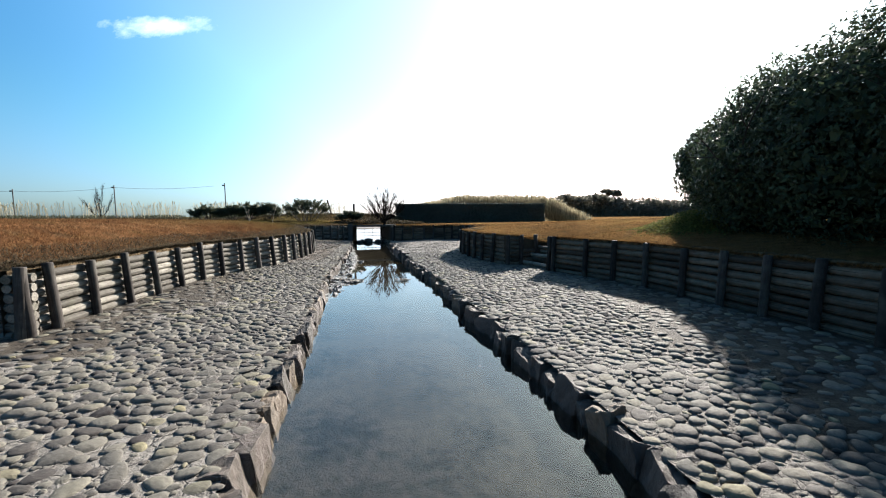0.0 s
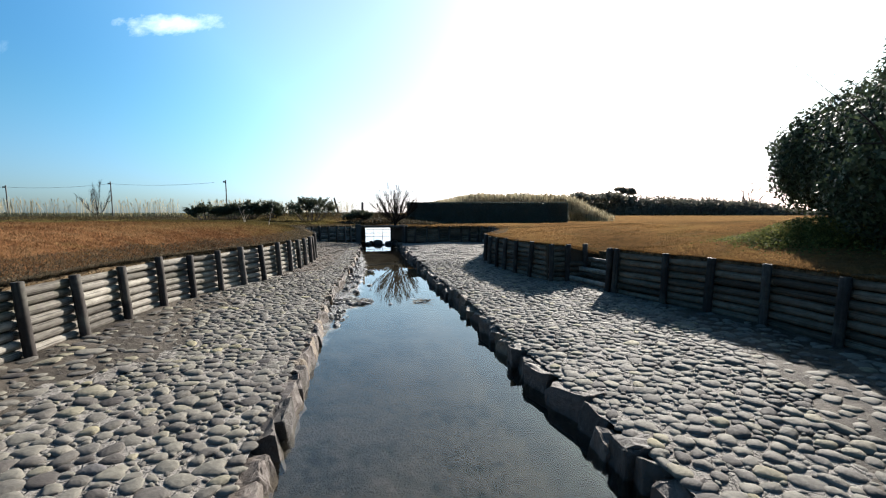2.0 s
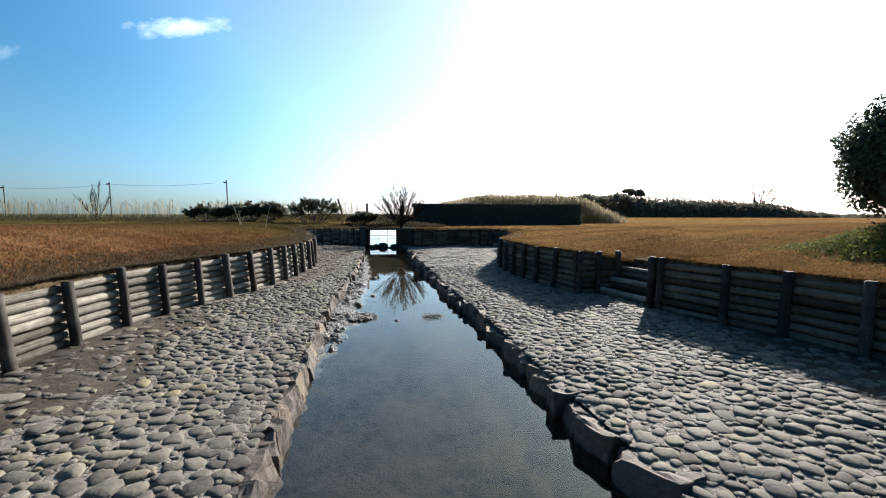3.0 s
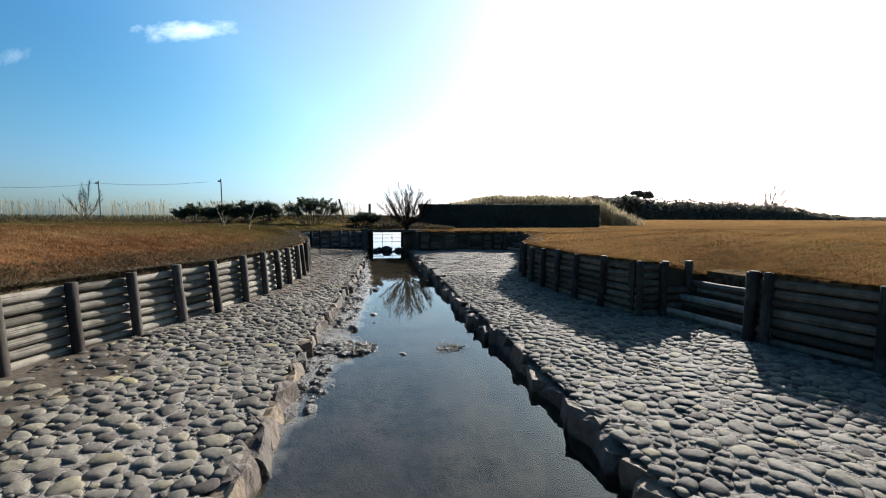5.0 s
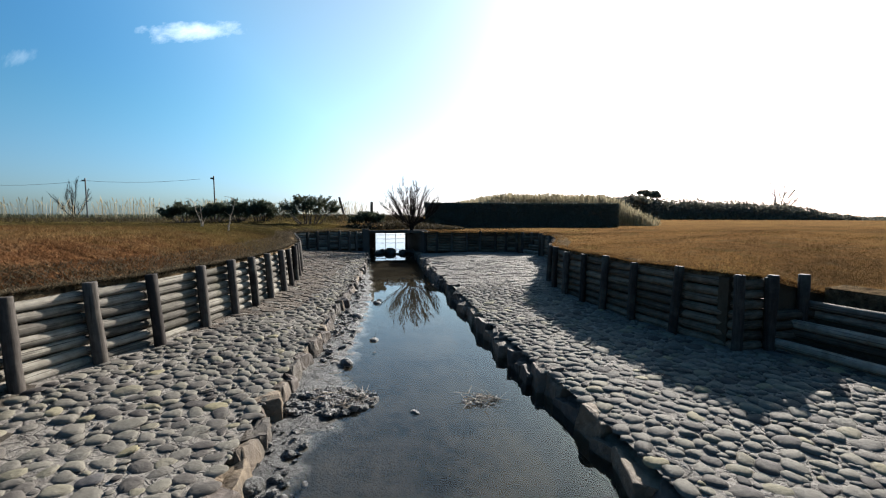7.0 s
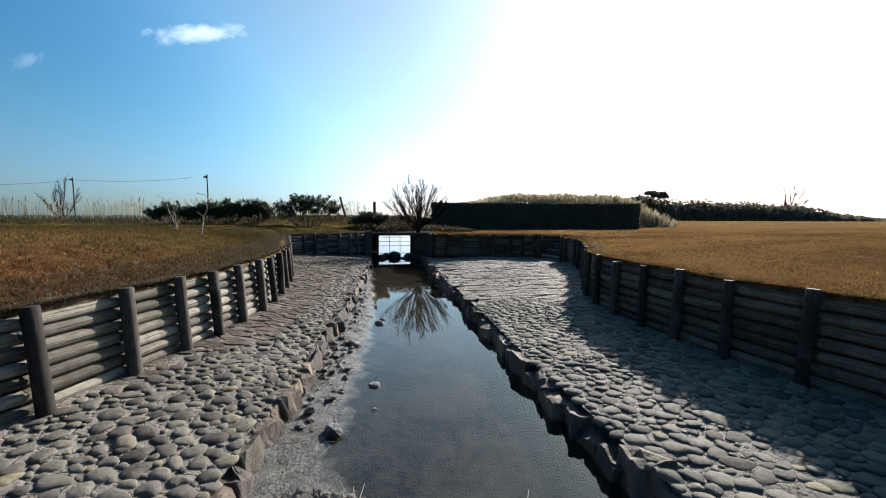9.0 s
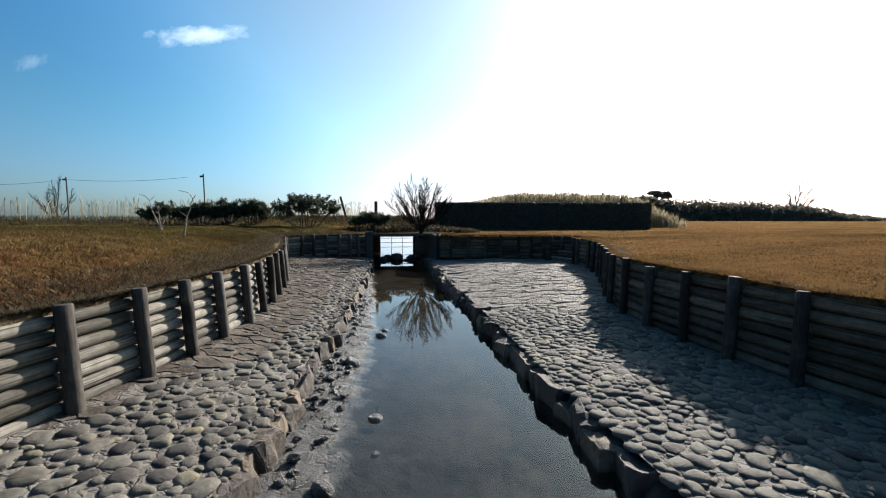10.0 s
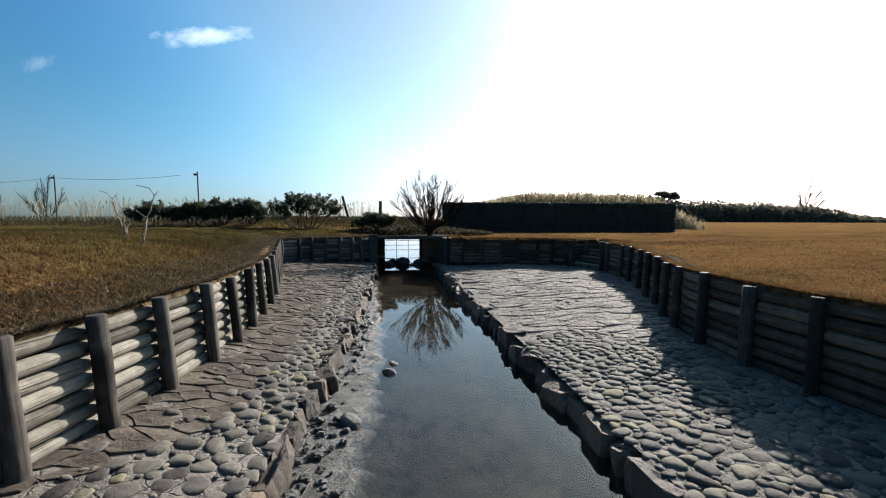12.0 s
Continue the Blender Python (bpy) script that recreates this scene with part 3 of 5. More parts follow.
rows = [-4.5 + 0.05 * k for k in range(int(35.2 / 0.05))]
verts, faces, cols = [], [], 56
for j, y in enumerate(rows):
    x0, x1 = (interp(BED_EDGE[0], y), interp(BED_EDGE[1], y)) if y < 24.8 else (0.7, 3.4)
    for i in range(cols + 1):
        x = x0 + (x1 - x0) * i / cols
        verts.append((x, y, bed_z(x, y)))
for j in range(len(rows) - 1):
    for i in range(cols):
        a = j * (cols + 1) + i
        faces.append((a, a + 1, a + cols + 2, a + cols + 1))
bed = from_arrays("pond_bed", verts, faces, BED, smooth=True)
tagged(bed, "muddy channel bed with a wet grey mud flat", "channel bed", kind="structure")
bm = bmesh.new()
bmesh.ops.create_grid(bm, x_segments=8, y_segments=8, size=1)
for v in bm.verts:
    v.co = (1.3 + v.co.x * 2.9, 13.1 + v.co.y * 17.7, 0)
water = finish("water", bm, WATER)
water.visible_shadow = False
tagged(water, "still shallow channel water that mirrors the sky", "water", kind="structure")
bm = bmesh.new()
f = bm.faces.new([bm.verts.new((x, y, -0.004 if y < 31 else 0.0)) for x, y in POND])
if f.normal.z < 0:
    f.normal_flip()
far_water = finish("water", bm, WATER)
far_water.visible_shadow = False
water.visible_shadow = False
tagged(far_water, "bright open water past the culvert", "water", kind="structure")
bm = bmesh.new()
f = bm.faces.new([bm.verts.new((x * 1.05, y, -0.5)) for x, y in POND])
tagged(finish("pond_bed", bm, BED), "dark bed of the open water", "channel bed", kind="structure")


# ---- log walls ----
def log_mesh(name, radius, length, mat, seed, sides=10, rounded=0.012, bend=0.006):
    """A round pole along z, from 0 to length, slightly uneven, with worn ends."""
    rnd = random.Random(seed)
    bm = bmesh.new()
    rings = []
    stations = [0, rounded, length * 0.25, length * 0.5, length * 0.75, length - rounded, length]
    for k, z in enumerate(stations):
        r = radius * (1 if 0 < k < len(stations) - 1 else 0.88) * rnd.uniform(0.965, 1.035)
        ox, oy = (rnd.uniform(-bend, bend), rnd.uniform(-bend, bend)) if 0 < k < len(stations) - 1 else (0, 0)
        rings.append([bm.verts.new((ox + r * rnd.uniform(0.97, 1.03) * math.cos(2 * math.pi * i / sides), oy + r * rnd.uniform(0.97, 1.03) * math.sin(2 * math.pi * i / sides), z)) for i in range(sides)])
    for a, b in zip(rings, rings[1:]):
        for i in range(sides):
            f = bm.faces.new((a[i], a[(i + 1) % sides], b[(i + 1) % sides], b[i]))
            f.smooth = True
    bm.faces.new(rings[0][::-1])
    bm.faces.new(rings[-1])
    me = bpy.data.meshes.new(name)
    bm.to_mesh(me)
    bm.free()
    me.materials.append(mat)
    return me


LOGS = [log_mesh("log", 1.0, 1.0, LOG, s, bend=0.05, rounded=0.012) for s in range(8)]
SHADED_LOGS = [log_mesh("log", 1.0, 1.0, SHADED_LOG, s, bend=0.05, rounded=0.012) for s in range(8)]
POSTS = [log_mesh("post", 0.056, 1.15, POST, 20 + s, 12, bend=0.005) for s in range(6)]
for k, me in enumerate(POSTS):
    # weather splits along the posts
    bm = bmesh.new()
    bm.from_mesh(me)
    for v in bm.verts:
        v.co.x += 0.004 * noise.noise(Vector((v.co.x * 30, v.co.z * 2, k)))
    bm.to_mesh(me)
    bm.free()


def piece(name, me, parent, m):
    ob = new(name, me)
    ob.parent = parent
    ob.matrix_local = m
    return ob


def between(a, b, r):
    """The pose that lays a unit pole of radius r from a to b."""
    a, b = Vector(a), Vector(b)
    turn = (b - a).to_track_quat("Z", "Y").to_matrix().to_4x4()
    return Matrix.Translation(a) @ turn @ pose(0, 0, 0, 0, 0, rand(0, 360)) @ Matrix.Diagonal((r, r, (b - a).length, 1))


def log_wall(name, line, base, inner, lean, label, logs=LOGS):
    """A retaining wall of stacked logs behind upright posts. inner: +1 when the water lies to the right of the line's way."""
    wall = empty(name, Matrix.Identity(4), label, "retaining wall", kind="structure")
    count = 7
    n = len(line)
    normals = []
    for i in range(n):
        a, b = Vector(line[max(i - 1, 0)]), Vector(line[min(i + 1, n - 1)])
        t = (b - a).normalized()
        normals.append(Vector((t.y, -t.x, 0)) * inner)
    for i in range(n):
        q = Vector((*line[i], 0))
        tilt = normals[i].cross(Vector((0, 0, 1)))
        turn = Matrix.Rotation(radians(lean + rand(-1.5, 1.5)), 4, tilt) @ Matrix.Rotation(radians(rand(-1.5, 1.5)), 4, normals[i])
        top = TOP + rand(0.015, 0.075)
        m = Matrix.Translation((q.x, q.y, top)) @ turn @ pose(0, 0, -1.15, 0, 0, 0)
        s = rand(0.92, 1.1)
        piece("post", random.choice(POSTS), wall, m @ Matrix.Diagonal((s, s, 1, 1)) @ pose(0, 0, 0, 0, 0, rand(0, 360)))
        if i == n - 1:
            break
        a, b = Vector((*line[i], 0)) - normals[i] * 0.105, Vector((*line[i + 1], 0)) - normals[i + 1] * 0.105
        d = (b - a).normalized() * 0.05
        r = (TOP - base) / count / 2
        for k in range(count):
            z = base + r * (2 * k + 1) - 0.01
            sh = (normals[i] + normals[i + 1]) / 2 * (math.tan(radians(lean)) * (TOP - z) + rand(-0.01, 0.01))
            piece("log", random.choice(logs), wall, between(a - d + sh + Vector((0, 0, z + rand(-0.008, 0.008))), b + d + sh + Vector((0, 0, z + rand(-0.008, 0.008))), r * rand(0.94, 1.07)))
    # earth behind the logs, up to the turf
    bm = bmesh.new()
    lo, hi = [], []
    for i in range(n):
        q = Vector((*line[i], 0)) - normals[i] * 0.2
        lo.append(bm.verts.new((q.x, q.y, base - 0.3)))
        hi.append(bm.verts.new((q.x, q.y, TOP + 0.02)))
    for i in range(n - 1):
        bm.faces.new((lo[i], lo[i + 1], hi[i + 1], hi[i]))
    part("earth_face", bm, EARTH, wall, "dark earth behind the logs")
    # ragged turf lip that sags over the top log
    V, F = [], []
    pts = along([(line[i][0] - normals[i].x * 0.115, line[i][1] - normals[i].y * 0.115, 0) for i in range(n)], 0.05)
    for i, q in enumerate(pts):
        d = (pts[min(i + 1, len(pts) - 1)] - pts[max(i - 1, 0)]).normalized()
        out = Vector((d.y, -d.x, 0)) * inner
        w = 0.02 + 0.025 * noise.noise(Vector((q.x * 2.3, q.y * 2.3, 1))) + 0.025 * noise.noise(Vector((q.x * 9, q.y * 9, 2)))
        h = 0.03 + 0.03 * noise.noise(Vector((q.x * 3.1, q.y * 3.1, 4))) + 0.03 * noise.noise(Vector((q.x * 11, q.y * 11, 14)))
        for u, z in ((-0.38, 0.0), (-0.14, h), (0.3 * w, h + 0.004), (w, 0.0), (w * 0.8, -0.05 - 0.04 * noise.noise(Vector((q.x * 5, q.y * 5, 6)))), (0.0, -0.07)):
            V.append(q + out * u + Vector((0, 0, TOP + 0.01 + z)))
    for i in range(len(pts) - 1):
        F += [(6 * i + k, 6 * i + k + 1, 6 * i + k + 7, 6 * i + k + 6) for k in range(5)]
    tagged(from_arrays("turf_lip", V, F, TURF_EDGE, wall, smooth=True), "ragged dry turf over the top log")
    return wall


log_wall("wall_1", LEFT_START + LEFT_POSTS[:1], 0.36, 1, 3, "dark log retaining wall that returns from the bank")
log_wall("wall_2", LEFT_POSTS, 0.38, 1, 4, "curved retaining wall of pale weathered logs behind dark posts")
log_wall("wall_3", LEFT_BACK, 0.38, 1, 2, "log retaining wall that runs to the culvert")
log_wall("wall_4", RIGHT_POSTS, 0.28, -1, 2, "retaining wall of brown logs, coloured darker for shade, and posts", SHADED_LOGS)
log_wall("wall_5", RIGHT_MID, 0.28, -1, 2, "curved retaining wall of brown logs, coloured darker for shade, and posts", SHADED_LOGS)
log_wall("wall_6", RIGHT_BACK, 0.3, -1, 2, "far retaining wall of brown logs, coloured darker for shade, that runs to the culvert", SHADED_LOGS)


def box(bm, lo, hi):
    r = bmesh.ops.create_cube(bm, size=1)
    for v in r["verts"]:
        v.co = Vector([l + (h - l) * (c + 0.5) for l, h, c in zip(lo, hi, v.co)])
    return r["verts"]


def solid(lo, hi, bevel=0.02):
    bm = bmesh.new()
    box(bm, lo, hi)
    bmesh.ops.bevel(bm, geom=bm.edges[:], offset=bevel, segments=2, affect="EDGES")
    return bm


def log_steps(corners, base, label, fill):
    """Log-edged steps in a notch of the wall; corners: front start, back start, back end, front end."""
    a, b, c, d = [Vector((*q, 0)) for q in corners]
    steps = empty("log_steps", Matrix.Translation((a + d) / 2 + Vector((0, 0, base))), label, "steps", "log steps in the walls")
    inv = steps.matrix_world.inverted()
    rise, tread = 0.2, 0.26
    way = ((b - a) + (c - d)).normalized()
    for k in range(4):
        p0, p1 = a + way * (0.04 + tread * k), d + way * (0.04 + tread * k)
        z = base + 0.09 + rise * k
        if k < 3:
            piece("tread_log", LOGS[k], steps, inv @ between(p0 + Vector((0, 0, z + 0.02)), p1 + Vector((0, 0, z + 0.02)), 0.052))
            piece("tread_log", LOGS[k + 3], steps, inv @ between(p0 + way * 0.03 + Vector((0, 0, z - 0.085)), p1 + way * 0.03 + Vector((0, 0, z - 0.085)), 0.05))
        bm = bmesh.new()
        q = [p0 + way * 0.02, p1 + way * 0.02, p1 + way * (tread + 0.1), p0 + way * (tread + 0.1)]
        lo = [bm.verts.new(inv @ Vector((v.x, v.y, base - 0.2))) for v in q]
        hi = [bm.verts.new(inv @ Vector((v.x, v.y, z + (0.02 if k < 3 else ((0.0, 0.0, 0.02, 0.02) if fill else (0.05, 0.05, 0.17, 0.17))[i])))) for i, v in enumerate(q)]
        bm.faces.new(hi)
        for i in range(4):
            bm.faces.new((lo[i], lo[(i + 1) % 4], hi[(i + 1) % 4], hi[i]))
        bmesh.ops.recalc_face_normals(bm, faces=bm.faces)
        part("earth_tread", bm, EARTH if k < 3 else TURF_EDGE, steps, "packed earth tread" if k < 3 else "ragged turf at the head of the steps")
    # packed earth behind the side logs and at the back
    bm = bmesh.new()
    for p, q in ((a, b), (b, c), (c, d)):
        t = (q - p).normalized()
        out = Vector((-t.y, t.x, 0)) * (1 if (d - a).cross(b - a).z < 0 else -1)
        if out.dot((a + b + c + d) / 4 - p) > 0:
            out = -out
        zp, zq = lawn_z(p.x, p.y) + 0.015, lawn_z(q.x, q.y) + 0.015
        p, q = p - t * 0.05 + out * 0.05, q + t * 0.05 + out * 0.05
        bm.faces.new([bm.verts.new(inv @ (v + Vector((0, 0, z)))) for v, z in ((p, 0), (q, 0), (q, zq), (p, zp))])
    u = (d - a).normalized()
    lo, hi = d + u * 0.2 - way * 0.38, d + u * 0.3 + way * 0.1
    if fill:
        box(bm, inv @ Vector((min(lo.x, hi.x), min(lo.y, hi.y), 0)), inv @ Vector((max(lo.x, hi.x), max(lo.y, hi.y), TOP)))
    part("earth_face", bm, EARTH, steps, "dark earth behind the logs")
    for front, rear in ((a, b), (d, c)):
        for k in range(4 if fill and front is d else 6):
            z = base + 0.06 + k * 0.117
            piece("side_log", random.choice(SHADED_LOGS), steps, inv @ between(front + Vector((0, 0, z)), rear + Vector((0, 0, z)), 0.057))
    for q in (a, d, d + way * 0.42 + (a - d).normalized() * 0.04, a + way * 0.05 + (a - d).normalized() * 0.02):
        piece("post", random.choice(POSTS), steps, inv @ Matrix.Translation((q.x, q.y, TOP + 0.05)) @ pose(0, 0, -1.15))
    return steps


log_steps(STEP_1, 0.28, "three dark log steps set in a notch of the wall", True)
log_steps(STEP_2, 0.3, "far log steps set in a notch of the wall", False)


# ---- culvert ----
culvert = empty("culvert", pose(2.0, MOUTH_Y, 0), "dark concrete culvert with an iron grating at its far end", "culvert")
ci = culvert.matrix_world.inverted()


def culvert_part(name, bm, mat, parent=None, label=""):
    bm.transform(ci)
    return part(name, bm, mat, parent or culvert, label)


culvert_part("side_wall", solid((0.45, MOUTH_Y - 0.05, -0.4), (0.85, FAR_Y, 1.1)), CONCRETE)
culvert_part("side_wall", solid((3.3, MOUTH_Y - 0.9, -0.4), (3.7, FAR_Y, 1.1)), CONCRETE)
culvert_part("roof_slab", solid((0.45, MOUTH_Y + 0.02, 1.02), (3.7, FAR_Y, 1.14)), CONCRETE)
culvert_part("far_lintel", solid((0.85, FAR_Y - 0.2, 0.86), (3.3, FAR_Y - 0.002, 1.05)), CONCRETE)
culvert_part("far_pier", solid((0.83, FAR_Y - 0.2, -0.4), (1.42, FAR_Y, 0.88)), CONCRETE)
culvert_part("far_pier", solid((3.2, FAR_Y - 0.2, -0.4), (3.32, FAR_Y, 0.88)), CONCRETE)
culvert_part("pillar", solid((0.62, MOUTH_Y - 0.25, -0.3), (0.92, MOUTH_Y - 0.07, 1.22)), CONCRETE, label="dark square pillar at the culvert mouth")
grating = empty("grating", Matrix.Identity(4), "", "")
grating.parent = culvert
grating.matrix_world = culvert.matrix_world
for k in range(4):
    x = 1.42 + 1.78 * k / 3
    culvert_part("bar", solid((x - 0.012, FAR_Y - 0.26, -0.1), (x + 0.012, FAR_Y - 0.236, 0.88), 0.003), IRON, grating)
for k in range(3):
    z = 0.2 + 0.24 * k
    culvert_part("bar", solid((1.42, FAR_Y - 0.29, z), (3.2, FAR_Y - 0.266, z + 0.024), 0.003), IRON, grating)


# plain earth banks that close the basin behind the start
for lo, hi in (((-6.62, -4.7, -0.4), (-6.42, 5.5, 1.1)), ((-6.4, -4.72, -0.4), (5.6, -4.52, 1.1))):
    tagged(finish("earth_bank", solid(lo, hi), EARTH), "plain earth bank that closes the basin", "bank", kind="structure")


# ---- rocks ----
def block_mesh(name, seed, mat):
    """A roughly squared broken stone about 1 m a side: a box with chopped corners and uneven faces."""
    rnd = random.Random(seed)
    bm = bmesh.new()
    for sx in (-1, 1):
        for sy in (-1, 1):
            for sz in (-1, 1):
                c = Vector((sx * rnd.uniform(0.36, 0.5), sy * rnd.uniform(0.38, 0.5), sz * rnd.uniform(0.36, 0.5)))
                for axis in range(3):
                    v = c.copy()
                    v[axis] *= rnd.uniform(0.35, 0.95)
                    bm.verts.new(v)
    bmesh.ops.convex_hull(bm, input=bm.verts[:])
    bmesh.ops.delete(bm, geom=[v for v in bm.verts if not v.link_faces], context="VERTS")
    bmesh.ops.dissolve_limit(bm, angle_limit=radians(9), verts=bm.verts[:], edges=bm.edges[:])
    bmesh.ops.bevel(bm, geom=bm.edges[:], offset=0.03, segments=1, affect="EDGES", clamp_overlap=True)
    bmesh.ops.triangulate(bm, faces=bm.faces[:])
    bmesh.ops.subdivide_edges(bm, edges=[e for e in bm.edges if e.calc_length() > 0.26], cuts=1)
    bmesh.ops.triangulate(bm, faces=bm.faces[:])
    bmesh.ops.subdivide_edges(bm, edges=[e for e in bm.edges if e.calc_length() > 0.22], cuts=1)
    bmesh.ops.triangulate(bm, faces=bm.faces[:])
    for v in bm.verts:
        v.co += v.co.normalized() * (0.09 * noise.noise(v.co * 2.6 + Vector((seed, 0, 0))) + 0.05 * noise.noise(v.co * 8 + Vector((seed, 5, 0))))
    me = bpy.data.meshes.new(name)
    bm.to_mesh(me)
    bm.free()
    me.materials.append(mat)
    return me


EDGE_ROCKS = [block_mesh("edge_stone", s, EDGE_STONE) for s in range(24)]
for side, line in ((-1, LEFT_EDGE), (1, RIGHT_EDGE)):
    bank = banks[0 if side < 0 else 1]
    y = -4.4
    while y < 24.5:
        long = rand(0.2, 0.4) if side < 0 else rand(0.22, 0.42)
        x = interp(line, y + long / 2)
        slope = (interp(line, y + long) - interp(line, y)) / long
        if side < 0:
            deep, tall, top, out = rand(0.28, 0.4), rand(0.46, 0.58), 0.205 + rand(-0.04, 0.035), rand(0.12, 0.2)
            turn = rand(-9, 9), rand(-16, -3), rand(-16, 16)
        else:
            deep, tall, top, out = rand(0.26, 0.4), rand(0.54, 0.66), 0.215 + rand(-0.06, 0.045), rand(0.08, 0.19)
            turn = rand(-12, 12), rand(-4, 14), rand(-20, 20)
        m = pose(x + side * (deep * 0.5 - out), y + long / 2, top - tall / 2, turn[0], turn[1], -math.degrees(slope) + turn[2]) @ Matrix.Diagonal((deep, long * (1.1 if side < 0 else 1.15), tall, 1))
        piece("edge_stone", random.choice(EDGE_ROCKS), bank, m)
        y += long * 0.95

def boulder_mesh(seed):
    """A rounded, water-worn boulder about 1 m across."""
    bm = bmesh.new()
    bmesh.ops.create_icosphere(bm, subdivisions=3, radius=0.5)
    for v in bm.verts:
        v.co *= 1 + 0.22 * noise.noise(v.co * 2.2 + Vector((seed * 7, 0, 0))) + 0.06 * noise.noise(v.co * 7 + Vector((0, seed * 5, 0)))
    me = bpy.data.meshes.new("boulder")
    bm.to_mesh(me)
    bm.free()
    me.polygons.foreach_set("use_smooth", [True] * len(me.polygons))
    me.materials.append(MUD)
    return me


BOULDERS = [boulder_mesh(k) for k in range(4)]
rocks = [(1.35, 25.6, 0.5, 0.34), (1.95, 25.9, 0.66, 0.5), (2.55, 25.7, 0.5, 0.4), (2.95, 26.0, 0.6, 0.42), (1.6, 26.2, 0.4, 0.36), (2.25, 25.4, 0.3, 0.2)]
for x, y, s, h in rocks:
    ob = new("boulder", random.choice(BOULDERS))
    ob.matrix_world = pose(x, y, h * 0.3 - 0.06, rand(-10, 10), rand(-10, 10), rand(0, 360)) @ Matrix.Diagonal((s * 0.85, s * 0.8, h * 0.72, 1))
    tagged(ob, "dark wet boulder in the culvert mouth", "boulder", "boulders in the culvert mouth")

# ---- planting ----
def leaf_cloud(name, spots, size, mat, parent, spread=0.6, slim=0.45, rnd=None):
    """Many small two-triangle leaves; spots: rows of place and outward way."""
    rnd = rnd or np.random.RandomState(3)
    P = np.array([s[0] for s in spots], float)
    N = np.array([s[1] for s in spots], float)
    n = len(P)
    N = N + rnd.normal(0, spread, (n, 3))
    N /= np.linalg.norm(N, axis=1)[:, None] + 1e-9
    A = np.cross(N, rnd.normal(0, 1, (n, 3)))
    A /= np.linalg.norm(A, axis=1)[:, None] + 1e-9
    B = np.cross(N, A)
    S = (size * rnd.uniform(0.6, 1.35, n))[:, None]
    V = np.stack([P - A * S, P + B * S * slim - N * S * 0.12, P + A * S, P - B * S * slim - N * S * 0.12], 1).reshape(-1, 3)
    F = np.arange(4 * n).reshape(-1, 4)
    me = bpy.data.meshes.new(name)
    me.vertices.add(4 * n)
    me.vertices.foreach_set("co", V.astype(np.float32).ravel())
    me.loops.add(4 * n)
    me.loops.foreach_set("vertex_index", F.ravel().astype(np.int32))
    me.polygons.add(n)
    me.polygons.foreach_set("loop_start", (np.arange(n) * 4).astype(np.int32))
    me.update(calc_edges=True)
    me.materials.append(mat)
    ob = new(name, me)
    ob.parent = parent
    return ob


def limb_mesh(name, segs, mat, parent, sides=5):
    """Tapered limbs joined in one mesh; segs: rows of points and radii at both ends."""
    V, F = [], []
    for a, b, ra, rb in segs:
        a, b = Vector(a), Vector(b)
        q = (b - a).to_track_quat("Z", "Y")
        s = len(V)
        for c, r in ((a, ra), (b, rb)):
            for i in range(sides):
                V.append(c + q @ Vector((r * math.cos(2 * math.pi * i / sides), r * math.sin(2 * math.pi * i / sides), 0)))
        F += [(s + i, s + (i + 1) % sides, s + sides + (i + 1) % sides, s + sides + i) for i in range(sides)]
    return from_arrays(name, V, F, mat, parent, smooth=True)


def grow(rnd, start, way, length, radius, depth, spread, up, segs, shrink=0.72):
    """A branching limb of several bent segments."""
    p, d = Vector(start), Vector(way).normalized()
    n = 4
    for k in range(n):
        d = (d + Vector((rnd.gauss(0, 0.13), rnd.gauss(0, 0.13), rnd.gauss(0, 0.07) + up))).normalized()
        q = p + d * length / n
        r0, r1 = radius * (1 - 0.5 * k / n), radius * (1 - 0.5 * (k + 1) / n)
        segs.append((p, q, r0, r1))
        if depth > 0 and k >= 1:
            for _ in range(rnd.choice((1, 1, 2))):
                side = Vector((rnd.gauss(0, 1), rnd.gauss(0, 1), rnd.gauss(0, 0.5))).normalized()
                grow(rnd, q, d * (1 - spread) + side * spread, length * shrink * rnd.uniform(0.6, 1.0), max(r1 * 0.62, 0.0045), depth - 1, spread, up, segs, shrink)
        p = q


def shell_spots(n, centre, radii, rnd, power=0.25, lump=0.16, low=-0.9):
    """Places through the outer part of a lumpy ellipsoid."""
    out = []
    while len(out) < n:
        v = Vector((rnd.gauss(0, 1), rnd.gauss(0, 1), rnd.gauss(0, 1))).normalized()
        if v.z < low:
            continue
        g = 1 + lump * noise.noise(v * 2.3 + Vector(centre)) + lump * 0.6 * noise.noise(v * 6 + Vector(centre))
        r = g * rnd.random() ** power
        out.append(((centre[0] + v.x * radii[0] * r, centre[1] + v.y * radii[1] * r, centre[2] + v.z * radii[2] * r), tuple(v)))
    return out


# big evergreen shrub on the east lawn
shrub = empty("evergreen_shrub", pose(8.0, 4.0, 1.2), "large dark evergreen shrub mass with wispy shoots on top", "shrub")
rnd = random.Random(5)
# the last three lobes, out of view, are enlarged to block skylight
LOBES = ((1.2, 3.75, 1.65, 1.15, 1.2, 1.15), (1.0, 2.7, 1.5, 1.45, 1.4, 1.6), (0.4, 1.7, 1.5, 1.8, 1.6, 1.95), (0.1, 0.4, 1.5, 1.95, 1.8, 2.05), (-0.1, -1.4, 1.7, 2.1, 2.0, 2.6), (-0.1, -3.6, 1.9, 2.3, 2.1, 3.0), (0.0, -6.0, 1.9, 2.3, 2.2, 3.0))
spots, inner = [], []
